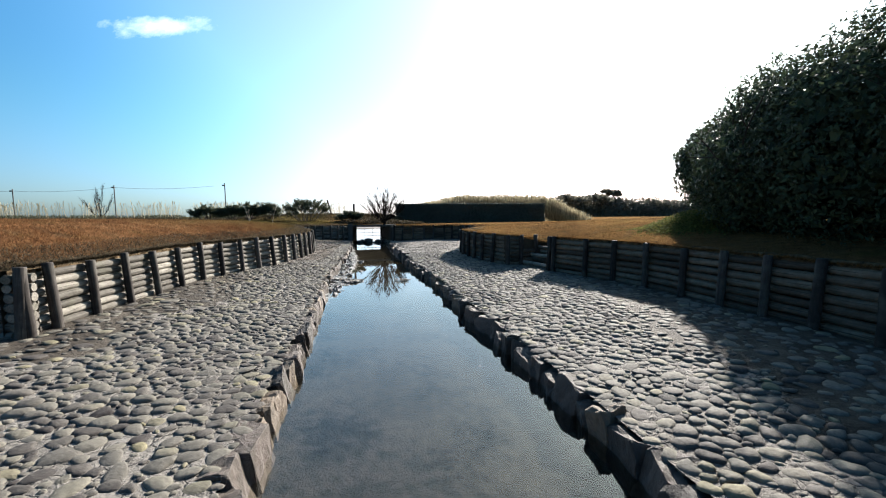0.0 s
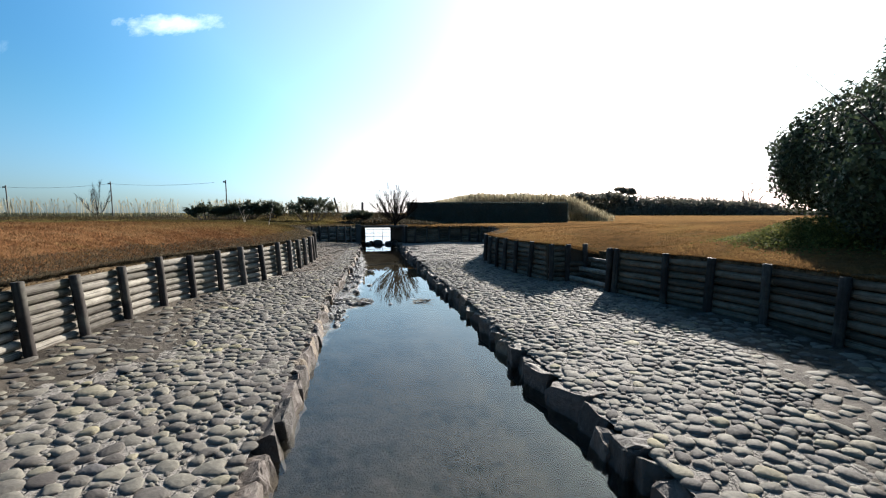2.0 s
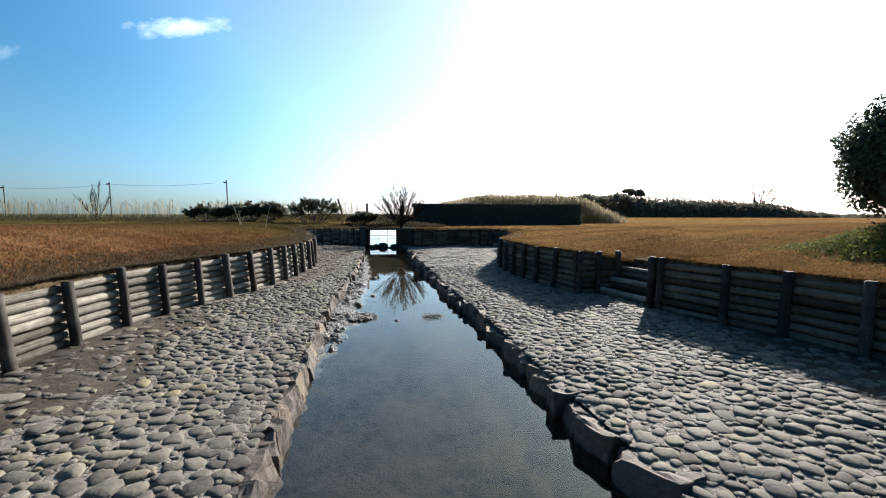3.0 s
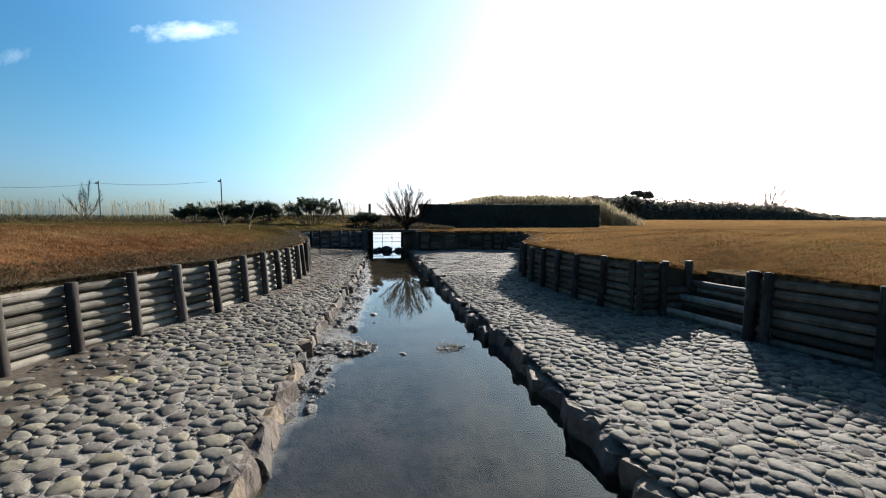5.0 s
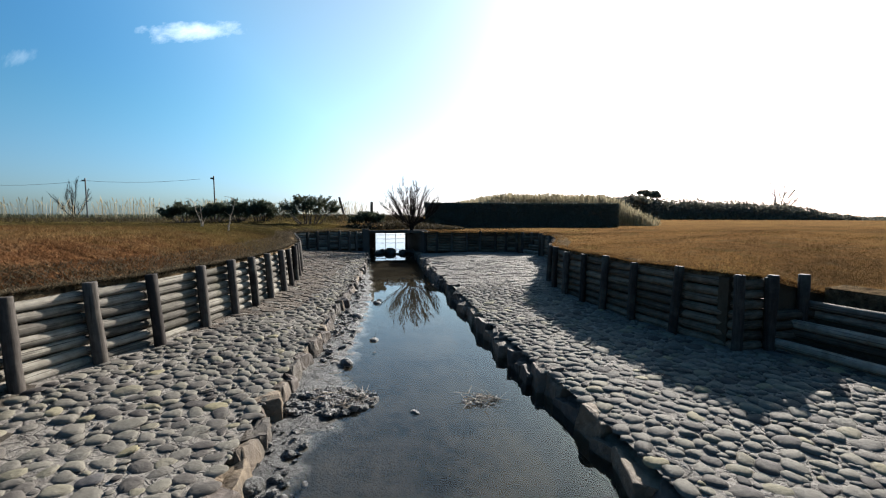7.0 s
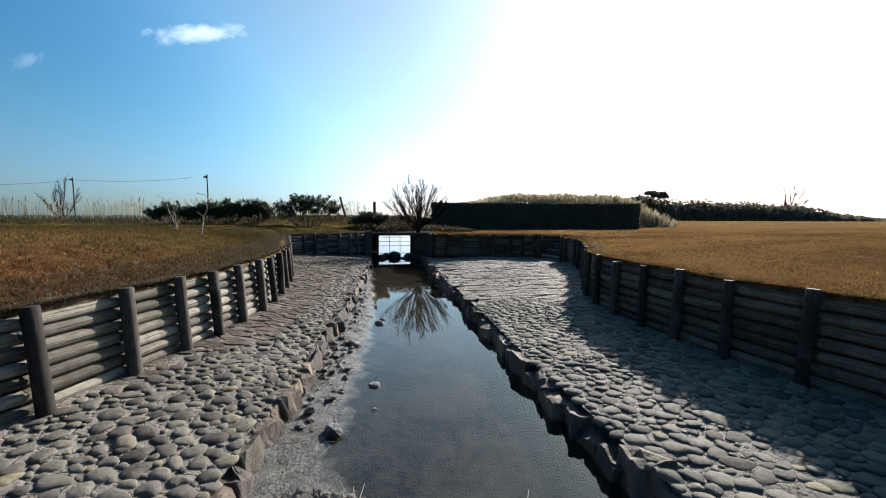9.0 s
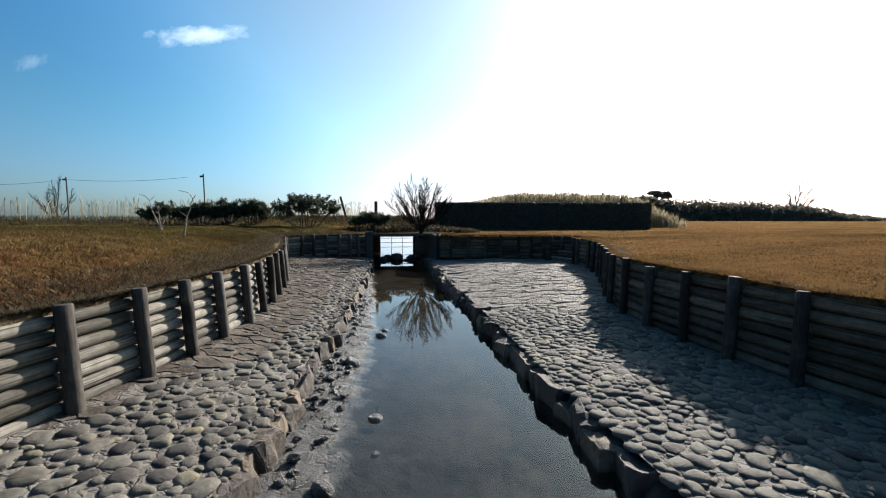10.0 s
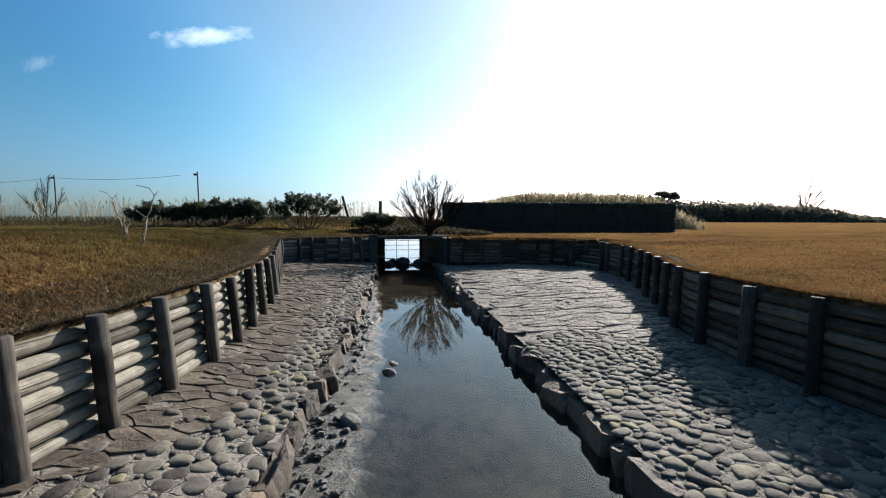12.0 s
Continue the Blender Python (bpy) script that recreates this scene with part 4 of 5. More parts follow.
for k, (cx, cy, cz, rx, ry, rz) in enumerate(LOBES):
    spots += shell_spots((20000, 22000, 23000, 20000, 14000, 9000, 4000)[k], (cx, cy, cz), (rx, ry, rz), rnd, 0.2)
    inner += shell_spots(3200, (cx, cy, cz), (rx * 0.85, ry * 0.85, rz * 0.85), rnd, 0.5)
leaf_cloud("crown", spots, 0.042, LEAF, shrub)
leaf_cloud("inner_leaves", inner, 0.13, LEAF, shrub)
for k in range(9):
    segs = []
    grow(rnd, (rnd.uniform(-0.5, 0.5), 2.4 - k * 1.0, -0.1), (rnd.uniform(-0.4, 0.4), rnd.uniform(-0.4, 0.4), 1), 2.2, 0.05, 2, 0.4, 0.03, segs)
    limb_mesh("trunk", segs, BARK, shrub)
segs, spots = [], []
for k in range(190):
    v = rnd.uniform(-1.5, 4.6)
    top = float(np.interp(v, [-6, 0.4, 1.8, 3.0, 3.9, 4.7], [3.4, 3.3, 3.1, 2.8, 2.4, 1.9]))
    p = Vector((rnd.uniform(-0.8, 0.7) + 0.28 * max(v, 0), v, top - 0.2))
    d = Vector((rnd.gauss(0, 0.35), rnd.gauss(0, 0.4), 1))
    for j in range(5):
        q = p + d * 0.08
        segs.append((p, q, 0.005, 0.004))
        for _ in range(3):
            spots.append((q + Vector((rnd.gauss(0, 0.03), rnd.gauss(0, 0.03), 0)), d))
        p, d = q, d + Vector((rnd.gauss(0, 0.25), rnd.gauss(0, 0.25), 0))
tagged(limb_mesh("shoots", segs, BARK, shrub, 3), kind="stuff")
leaf_cloud("shoot_leaves", spots, 0.04, LEAF, shrub, 0.9)

# trimmed hedge at the back
hedge = empty("clipped_hedge", pose(9.8, 28.6, 1.14), "long clipped dark hedge behind the basin", "hedge")
spots = []
for k in range(68000):
    u, w, h = rnd.uniform(-5.5, 5.4), rnd.uniform(-0.65, 0.65), rnd.uniform(0, 1.43)
    face = rnd.random()
    if face < 0.45:
        w, n = -0.65 + 0.25 * rnd.random() ** 2, (0, -1, 0.1)
    elif face < 0.7:
        h, n = 1.43 - 0.2 * rnd.random() ** 2, (0, 0, 1)
    elif face < 0.8:
        u, n = (5.4 - 0.2 * rnd.random() ** 2) * (1 if rnd.random() < 0.5 else -1), (1, 0, 0)
    else:
        n = (0, -1, 0)
    bulge = 0.06 * noise.noise(Vector((u * 1.5, h * 2, w)))
    spots.append(((u, w - u * 0.19 + bulge, h + bulge * 0.5), n))
leaf_cloud("foliage", spots, 0.062, HEDGE_LEAF, hedge, 0.8)
spots = []
for k in range(9000):
    u = rnd.uniform(-5.2, 5.1)
    spots.append(((u, rnd.uniform(-0.4, 0.5) - u * 0.19, rnd.uniform(0, 1.28)), (0, -1, 0)))
leaf_cloud("inner_leaves", spots, 0.13, HEDGE_LEAF, hedge, 0.5, 0.6)
segs = []
for k in range(24):
    u = -5.2 + k * 0.45
    grow(rnd, (u, -u * 0.19, -0.1), (rnd.uniform(-0.2, 0.2), 0, 1), 1.25, 0.025, 1, 0.4, 0.0, segs)
tagged(limb_mesh("stems", segs, BARK, hedge), kind="stuff")


def low_shrub(x, y, width, height, seed, label, group):
    """A low wind-cut pine: a few leaning trunks under flat pads of needles."""
    rnd = random.Random(seed)
    z = lawn_z(x, y)
    ob = empty("wind_cut_pine", pose(x, y, z), label, "shrub", group)
    spots = []
    for k in range(9):
        segs = []
        u = (k + rnd.uniform(-0.3, 0.3) - 4) / 4.4
        c = Vector((0.5 * u * width, rnd.uniform(-0.2, 0.2) * width, height * (0.86 - 0.34 * u * u) * rnd.uniform(0.75, 1.05)))
        grow(rnd, (c.x * 0.35, c.y * 0.3, -0.05), (c.x * 0.65, c.y * 0.7, c.z), c.length * 0.72, 0.032, 0, 0.4, 0.02, segs)
        limb_mesh("trunk", segs, BARK, ob)
        # tufts that point up and outwards along each limb
        for j in range(15):
            f = rnd.uniform(0.55, 1.05)
            o = Vector((c.x * (0.35 + 0.65 * f), c.y * f, c.z * f)) + Vector((rnd.gauss(0, 0.075) * width, rnd.gauss(0, 0.08) * width, rnd.gauss(0, 0.05) * height))
            way = Vector((u * 0.8 + rnd.gauss(0, 0.3), rnd.gauss(0, 0.3), 0.7)).normalized()
            for _ in range(48):
                q = o + way * rnd.uniform(-0.05, 0.2) + Vector((rnd.gauss(0, 0.045), rnd.gauss(0, 0.045), rnd.gauss(0, 0.035)))
                spots.append((tuple(q), tuple(way.cross(Vector((rnd.gauss(0, 1), rnd.gauss(0, 1), rnd.gauss(0, 1)))))))
    leaf_cloud("crown", spots, 0.066, PINE_LEAF, ob, 0.5, 0.24)
    return ob


low_shrub(-1.85, 26.5, 2.5, 1.45, 1, "low dark wind-cut pine beside the path", "low pines")
for k, (x, y, w, h) in enumerate(((-7.9, 28.4, 1.9, 0.95), (-6.5, 28.3, 1.3, 0.98), (-5.4, 28.1, 1.25, 1.02), (-4.3, 27.9, 1.3, 1.06))):
    low_shrub(x, y, w, h, 10 + k, "low dark wind-cut pine in a row on the lawn", "low pines")
low_shrub(0.9, 26.4, 1.3, 0.62, 31, "small dark shrub beside a short post", "low pines")

def dome_tree(x, y, z, height, width, stems, label, seed, size=1.0, thick=1.0):
    """A leafless tree of many stems that arch out of one short trunk into a rounded crown of fine twigs."""
    rnd = random.Random(seed)
    tree = empty("bare_tree", pose(x, y, z), label, "tree")
    limb_mesh("trunk", [(Vector(a) * size, Vector(b) * size, ra * thick, rb * thick) for a, b, ra, rb in (((0, 0, -0.15), (-0.02, 0, 0.16), 0.1, 0.08), ((-0.02, 0, 0.16), (-0.08, 0, 0.4), 0.06, 0.045), ((-0.02, 0, 0.16), (0.12, 0.03, 0.38), 0.06, 0.045))], TWIG, tree, 8)
    segs = []

    def arch(start, end, sag, r, twigs):
        """One limb that leaves low and turns up towards its end, with side shoots of the given lengths."""
        n = 7
        mid = start.lerp(end, 0.5) + Vector(((end.x - start.x) * 0.12, (end.y - start.y) * 0.12, -sag))
        pts = [start * (1 - t) ** 2 + mid * 2 * t * (1 - t) + end * t * t + Vector((rnd.gauss(0, 0.009), rnd.gauss(0, 0.009), rnd.gauss(0, 0.006))) * size * (0 < t) for t in [i / n for i in range(n + 1)]]
        for i, (p, q) in enumerate(zip(pts, pts[1:])):
            segs.append((p, q, r * (1 - 0.8 * i / n), r * (1 - 0.8 * (i + 1) / n)))
            if twigs and i >= 1:
                for _ in range(2 if len(twigs) == 1 or i % 2 else 1):
                    out = Vector((0.5 * q.x + rnd.gauss(0, 0.55), 0.5 * q.y + rnd.gauss(0, 0.55), rnd.uniform(0.5, 1.4)))
                    tip = q + ((q - p).normalized() + out.normalized() * 1.1).normalized() * twigs[0] * rnd.uniform(0.6, 1.15)
                    arch(q, tip, 0.02, max(r * 0.42, 0.0065 * thick), twigs[1:])

    for k in range(stems):
        a = 2.4 * k + rnd.uniform(-0.3, 0.3)
        f = math.sqrt((k + 0.5) / stems)
        end = Vector((math.cos(a) * f * width * 0.44, math.sin(a) * f * width * 0.44, height * (0.86 - 0.48 * f * f) * rnd.uniform(0.9, 1.04)))
        arch(Vector((rnd.uniform(-0.08, 0.12), rnd.uniform(-0.04, 0.04), rnd.uniform(0.1, 0.3))) * size, end, 0.09 * height * f, 0.028 * thick, (0.5 * size, 0.26 * size))
    tagged(limb_mesh("crown", segs, TWIG, tree, 4), kind="stuff")
    return tree


dome_tree(2.9, 25.1, 1.12, 2.45, 3.0, 22, "leafless many-stemmed tree above the culvert", 4)
dome_tree(-18.3, 38.0, 1.4, 2.9, 1.9, 5, "thin leafless tree on the dune bank", 8, 1.15, 1.1)
dome_tree(153.0, 123.0, 0.5, 15.5, 10.0, 7, "tall thin leafless tree above the far woods", 18, 6.0, 7.5)


def sapling(x, y, stems, label, seed):
    """Bare stems that each follow a bent line from the ground; stems: rows of sideways lean, height and a crook at the tip."""
    rnd = random.Random(seed)
    ob = empty("sapling", pose(x, y, lawn_z(x, y)), label, "sapling", "bare saplings on the lawn")
    for lean, high, crook in stems:
        segs, n = [], 9
        pts = [Vector((lean * (k / n) ** 1.3 + (crook * max(0, k / n - 0.82) * 5 if crook else 0) + rnd.gauss(0, 0.008), rnd.gauss(0, 0.008) + 0.04 * k / n, -0.05 + (high + 0.05) * min(1, k / n * 1.08))) for k in range(n + 1)]
        for k, (p, q) in enumerate(zip(pts, pts[1:])):
            segs.append((p, q, 0.0125 * (1 - 0.075 * k), 0.0125 * (1 - 0.075 * (k + 1))))
            if k in (3, 5, 6):
                side = 1 if rnd.random() < 0.5 else -1
                grow(rnd, q, (side, rnd.gauss(0, 0.3), 0.8), high * rnd.uniform(0.1, 0.24), 0.006, 0, 0.4, 0.05, segs)
        limb_mesh("stem", segs, PALE_BARK, ob, 6)
    return ob


sapling(-2.4, 16.28, ((0.25, 0.78, -0.3), (0.1, 0.34, 0)), "thin bare leaning sapling with a bent tip on the lawn", 9)
sapling(-3.5, 18.0, ((-0.27, 0.74, -0.12), (-0.04, 0.5, 0), (0.12, 0.3, 0)), "thin bare sapling of three stems on the lawn", 12)


# ---- poles and wires ----
def utility_pole(x, y, top, r, label):
    z = lawn_z(x, y)
    ob = empty("wire_pole", pose(x, y, z), label, "pole", "wire poles on the dune")
    piece("shaft", log_mesh("shaft", r, top - z + 0.3, IRON, 3, 8, 0.01, 0.0), ob, pose(0, 0, -0.3))
    bm = solid((-0.18, -0.03, top - z - 0.2), (0.03, 0.03, top - z - 0.1), 0.01)
    part("bracket", bm, IRON, ob)
    return Vector((x, y, top - 0.15))


w1 = utility_pole(-7.88, 32.57, 4.14, 0.035, "thin dark pole that carries a wire")
w2 = utility_pole(-16.2, 35.7, 4.1, 0.035, "thin dark pole that carries a wire")
w3 = utility_pole(-23.5, 37.5, 3.85, 0.035, "thin dark pole that carries a wire")
for a, b in ((w1 - Vector((0.75, 0, 0.05)), w2), (w2, w3), (w3, Vector((-40, 42, 3.7)))):
    pts = [a.lerp(b, k / 12) - Vector((0, 0, 0.6 * (k / 12) * (1 - k / 12))) for k in range(13)]
    ob = limb_mesh("wire", [(p, q, 0.008, 0.008) for p, q in zip(pts, pts[1:])], IRON, None, 4)
    tagged(ob, "thin sagging wire strung between poles", "wire", "wires")
post = new("leaning_post", log_mesh("leaning_post", 0.06, 1.4, POST, 41))
post.matrix_world = pose(-0.3, 30.8, 1.55, 0, -14, 0)
tagged(post, "dark wooden post leaning beside the path", "post")
post = new("short_post", log_mesh("short_post", 0.07, 1.3, POST, 42))
post.matrix_world = pose(1.1, 26.6, 1.2)
tagged(post, "short dark upright wooden post", "post")


# ---- distance ----
def clump_line(name, rows, mat, label, size, count, seed, category="woods"):
    """A far belt of foliage: overlapping uneven clumps."""
    rnd = random.Random(seed)
    spots = []
    for x, y, z, w, h in rows:
        for _ in range(count):
            v = Vector((rnd.gauss(0, 1), rnd.gauss(0, 1), abs(rnd.gauss(0, 1)))).normalized()
            r = rnd.random() ** 0.3 * (1 + 0.25 * noise.noise(v * 3 + Vector((x, y, z))))
            spots.append(((x + v.x * w * r, y + v.y * w * r, z + v.z * h * r), tuple(v)))
    ob = leaf_cloud(name, spots, size, mat, None, 0.8, 0.6)
    return tagged(ob, label, category, kind="stuff")


rnd = random.Random(77)
rows = []
for k in range(60):
    u = k / 59
    x, y = 62 + 150 * u, 128 + 10 * u - 60 * u * u
    rows.append((x, y, 0.4, 6.0, rnd.uniform(7.0, 8.6) * float(np.interp(u, [0, 0.42, 0.55, 0.68, 1], [1, 1, 0.72, 0.22, 0.2]))))
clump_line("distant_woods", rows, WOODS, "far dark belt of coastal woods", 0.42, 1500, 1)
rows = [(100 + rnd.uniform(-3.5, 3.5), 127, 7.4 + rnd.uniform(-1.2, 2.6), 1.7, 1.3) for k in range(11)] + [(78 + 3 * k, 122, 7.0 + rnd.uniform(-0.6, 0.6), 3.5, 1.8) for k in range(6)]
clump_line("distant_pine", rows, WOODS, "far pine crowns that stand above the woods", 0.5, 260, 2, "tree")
trunk = limb_mesh("pine_trunk", [((98.5, 127, 0), (99.3, 127, 5.5), 0.45, 0.35), ((99.3, 127, 5.5), (101.5, 127, 9.5), 0.35, 0.15), ((99.3, 127, 5.5), (97.5, 127, 8.5), 0.3, 0.12)], BARK, None, 6)
tagged(trunk, "dark leaning trunk of a far pine", "tree trunk")


def reeds(name, n, area, height, label, seed, mat=REED, lean=0.15, plume=True, head=1.0):
    """Standing dry stalks with feathery heads."""
    rnd = random.Random(seed)
    V, F = [], []
    for _ in range(n):
        x, y, z = area(rnd)
        h = height * rnd.uniform(0.55, 1.1)
        a = rnd.uniform(0, math.pi)
        dx, dy = rnd.gauss(0, lean) * h, rnd.gauss(0, lean) * h
        wx, wy = 0.012 * math.cos(a), 0.012 * math.sin(a)
        s = len(V)
        V += [(x - wx, y - wy, z - 0.1), (x + wx, y + wy, z - 0.1), (x + dx * 0.6 + wx * 0.6, y + dy * 0.6 + wy * 0.6, z + h * 0.75), (x + dx * 0.6 - wx * 0.6, y + dy * 0.6 - wy * 0.6, z + h * 0.75)]
        F.append((s, s + 1, s + 2, s + 3))
        if plume:
            k = rnd.uniform(1.6, 4.0) * head
            V += [(x + dx * 0.8 - wx * k, y + dy * 0.8 - wy * k, z + h * 0.88), (x + dx, y + dy, z + h), (x + dx * 0.8 + wx * k, y + dy * 0.8 + wy * k, z + h * 0.88)]
            F += [(s + 3, s + 2, s + 6, s + 5, s + 4)]
    ob = from_arrays(name, V, F, mat)
    return tagged(ob, label, "reeds", kind="stuff")


def area_right(r):
    x = r.uniform(7.5, 26)
    y = 36 + r.uniform(0, 6)
    return x, y, 1.1 + 1.25 * min(1, (x - 6) / 6) * min(1, (26.5 - x) / 6) - 1.0 * max(0, 1 - (26.2 - x) / 4) + 0.3 * noise.noise(Vector((x * 0.9, y * 0.9, 0))) + 0.15 * noise.noise(Vector((x * 3, y * 3, 2)))


def area_dune(r):
    x, y = r.uniform(-42, 1), r.uniform(33.0, 41)
    while noise.noise(Vector((x * 0.35, y * 0.35, 8))) < 0.02:
        x, y = r.uniform(-42, 1), r.uniform(33.0, 41)
    return x, y, 1.36 + 0.22 * float(np.interp(y, [31.0, 33.5], [0, 1]))


reeds("reed_bed", 22000, area_right, 1.25, "pale dry reeds behind the clipped hedge", 3)
reeds("dune_reeds", 1800, area_dune, 1.3, "sparse tall dry reeds on the dune bank", 4, REED, 0.16, True, 0.6)
def area_ridge(r):
    x, y = r.uniform(-9, 4.6), r.gauss(28.8, 0.9)
    return x, y, 1.34 + 0.46 * math.exp(-((y - 29.0) / 1.1) ** 2) * min(1, (5.5 - x) / 2.5) * min(1, (x + 9) / 6)


reeds("ridge_scrub", 12000, area_ridge, 0.16, "low brown scrub on the bank over the culvert", 16, SCRUB, 0.7, False)
reeds("dune_scrub", 14000, area_dune, 0.4, "low dark scrub along the dune bank", 6, PINE_LEAF, 0.6, False)


def area_band(r):
    x, y = r.uniform(-48, 0.5), r.uniform(31.4, 33.6)
    return x, y, 1.36 + 0.22 * min(1, (y - 31.0) / 2.5)


reeds("dune_scrub", 9000, area_band, 0.22, "low dark brown scrub at the foot of the dune", 26, SCRUB, 1.0, False)

# ---- cloud ----
def cloud_material(name, cover):
    """Wispy white vapour that thins out towards its rim; cover: how much sky it hides at the middle."""
    m, nt, p = material(name)
    nt.nodes.remove(p)
    sub = nt.nodes.new("ShaderNodeVectorMath")
    sub.operation = "SUBTRACT"
    sub.inputs[1].default_value = (0.5, 0.5, 0.5)
    nt.links.new(coords(nt, (1, 1, 1), "Generated"), sub.inputs[0])
    ln = nt.nodes.new("ShaderNodeVectorMath")
    ln.operation = "LENGTH"
    nt.links.new(sub.outputs[0], ln.inputs[0])
    wisp = noise_fac(nt, coords(nt, (5, 1, 2.2), "Generated"), 1.6, 7.0, 0.62)
    dens = math_node(nt, "SUBTRACT", math_node(nt, "ADD", wisp, 0.12), math_node(nt, "MULTIPLY", ln.outputs["Value"], 1.35))
    fac = ramp(nt, dens, [(0.04, (0, 0, 0)), (0.6, (cover, cover, cover))])
    glow = node(nt, "ShaderNodeEmission", Strength=1.0)
    glow.inputs["Color"].default_value = (0.9, 0.97, 1.0, 1)
    mx = nt.nodes.new("ShaderNodeMixShader")
    for k, o in enumerate((fac, nt.nodes.new("ShaderNodeBsdfTransparent").outputs[0], glow.outputs[0])):
        nt.links.new(o, mx.inputs[k])
    nt.links.new(mx.outputs[0], nt.nodes["Material Output"].inputs["Surface"])
    return m


for cx, cz, wide, high, slant, cover, label in ((-700, 815, 270, 82, 46, 0.34, "small thin white cloud low in the blue sky"), (-1345, 648, 80, 70, 20, 0.07, "faint scrap of cloud in the blue sky")):
    bm = bmesh.new()
    bmesh.ops.create_grid(bm, x_segments=12, y_segments=4, size=1)
    for v in bm.verts:
        v.co = (v.co.x * wide + cx, 2000 + 40 * v.co.y, cz + v.co.y * high + v.co.x * slant)
    cloud = finish("cloud", bm, cloud_material("thin_cloud", cover))
    cloud.visible_shadow = False
    tagged(cloud, label, "cloud", kind="structure")


# ---- debris in the channel ----
def debris(name, x, y, n, w, d, size, label, seed, mat=MUD):
    """A low patch of clods and shells, joined."""
    rnd = random.Random(seed)
    bm = bmesh.new()
    for _ in range(n):
        a, r = rnd.uniform(0, 2 * math.pi), math.sqrt(rnd.random())
        s = size * (0.3 + 1.1 * rnd.random() ** 2)
        px, py = x + w * r * math.cos(a), y + d * r * math.sin(a)
        g = bmesh.ops.create_icosphere(bm, subdivisions=2, radius=s)
        z = max(bed_z(px, py), -0.012)
        for v in g["verts"]:
            v.co = Vector((v.co.x * 1.3 * rnd.uniform(0.8, 1.2), v.co.y * rnd.uniform(0.8, 1.2), v.co.z * 0.75 * rnd.uniform(0.7, 1.3))) + Vector((px, py, z + 0.01))
    for v in bm.verts:
        v.co += Vector((rnd.gauss(0, 0.1), rnd.gauss(0, 0.1), rnd.gauss(0, 0.1))) * size
    ob = finish(name, bm, mat)
    return tagged(ob, label, "debris", kind="stuff")


debris("mud_clods", 0.1, 10.55, 260, 0.5, 0.27, 0.036, "patch of dark clods and shells on the mud flat", 1)
debris("mud_clods", 1.58, 10.3, 55, 0.17, 0.13, 0.018, "small patch of pale debris breaking the water", 2)
debris("mud_clods", -0.2, 9.6, 60, 0.24, 0.6, 0.03, "loose clods on the wet mud", 3)
debris("mud_clods", 0.1, 13.2, 130, 0.28, 1.7, 0.03, "loose clods on the wet mud", 4)
debris("mud_clods", 0.36, 16.8, 150, 0.26, 2.4, 0.03, "loose clods on the wet mud", 7)
debris("mud_clods", 1.52, 4.35, 8, 0.1, 0.16, 0.012, "dark leaf litter floating on the water", 5)
for x, y, s in ((0.92, 10.22, 0.07), (0.28, 11.53, 0.12), (0.8, 14.87, 0.12), (0.4, 13.78, 0.16), (0.06, 9.42, 0.05), (-0.12, 8.89, 0.12), (-0.26, 9.39, 0.12), (0.87, 15.15, 0.08), (0.62, 11.9, 0.05)):
    ob = new("stone", random.choice(BOULDERS))
    ob.matrix_world = pose(x, y, max(bed_z(x, y), -0.02) + s * 0.16, rand(-15, 15), rand(-15, 15), rand(0, 360)) @ Matrix.Diagonal((s * 1.5, s, s * 0.9, 1))
    tagged(ob, "small dark muddy stone in the shallow water", "stone", "stones in the channel")

debris("shell_bits", 0.24, 12.6, 46, 0.16, 1.3, 0.007, "small white shell bits strewn on the mud", 8, PALE_BARK)
def straw(x, y, n, w, d, label, seed):
    """Bits of dry straw and twigs that lie crisscross on a patch of clods."""
    rnd = random.Random(seed)
    segs = []
    for _ in range(n):
        a, r = rnd.uniform(0, 6.28), math.sqrt(rnd.random())
        p = Vector((x + w * r * math.cos(a), y + d * r * math.sin(a), 0))
        p.z = max(bed_z(p.x, p.y), 0.0) + rnd.uniform(0.015, 0.05)
        b = rnd.uniform(0, 6.28)
        segs.append((p, p + Vector((math.cos(b), math.sin(b), rnd.uniform(-0.2, 0.3))) * rnd.uniform(0.05, 0.16), 0.0028, 0.002))
    tagged(limb_mesh("straw", segs, PALE_BARK, None, 4), label, "straw", kind="stuff")


straw(0.3, 10.55, 90, 0.26, 0.2, "dry straw and twigs caught on the mud clods", 1)
straw(1.58, 10.3, 50, 0.17, 0.12, "dry straw caught on a patch of debris", 2)
straw(0.12, 12.2, 60, 0.2, 1.8, "loose straw strewn on the wet mud", 3)
for x, y, turn, long in ((-0.71, 15.75, 62, 0.5), (-0.9, 10.4, 30, 0.16)):
    segs = []
    grow(random.Random(int(long * 100)), (0, 0, 0), (1, 0, 0.02), long, 0.008, 0, 0.3, 0.0, segs)
    stick = limb_mesh("stick", segs, PALE_BARK, None, 6)
    stick.matrix_world = pose(x, y, bank_z(x, y) + 0.03, 0, 0, turn)
    tagged(stick, "thin pale dry stick lying on the bank", "stick", "sticks on the bank")

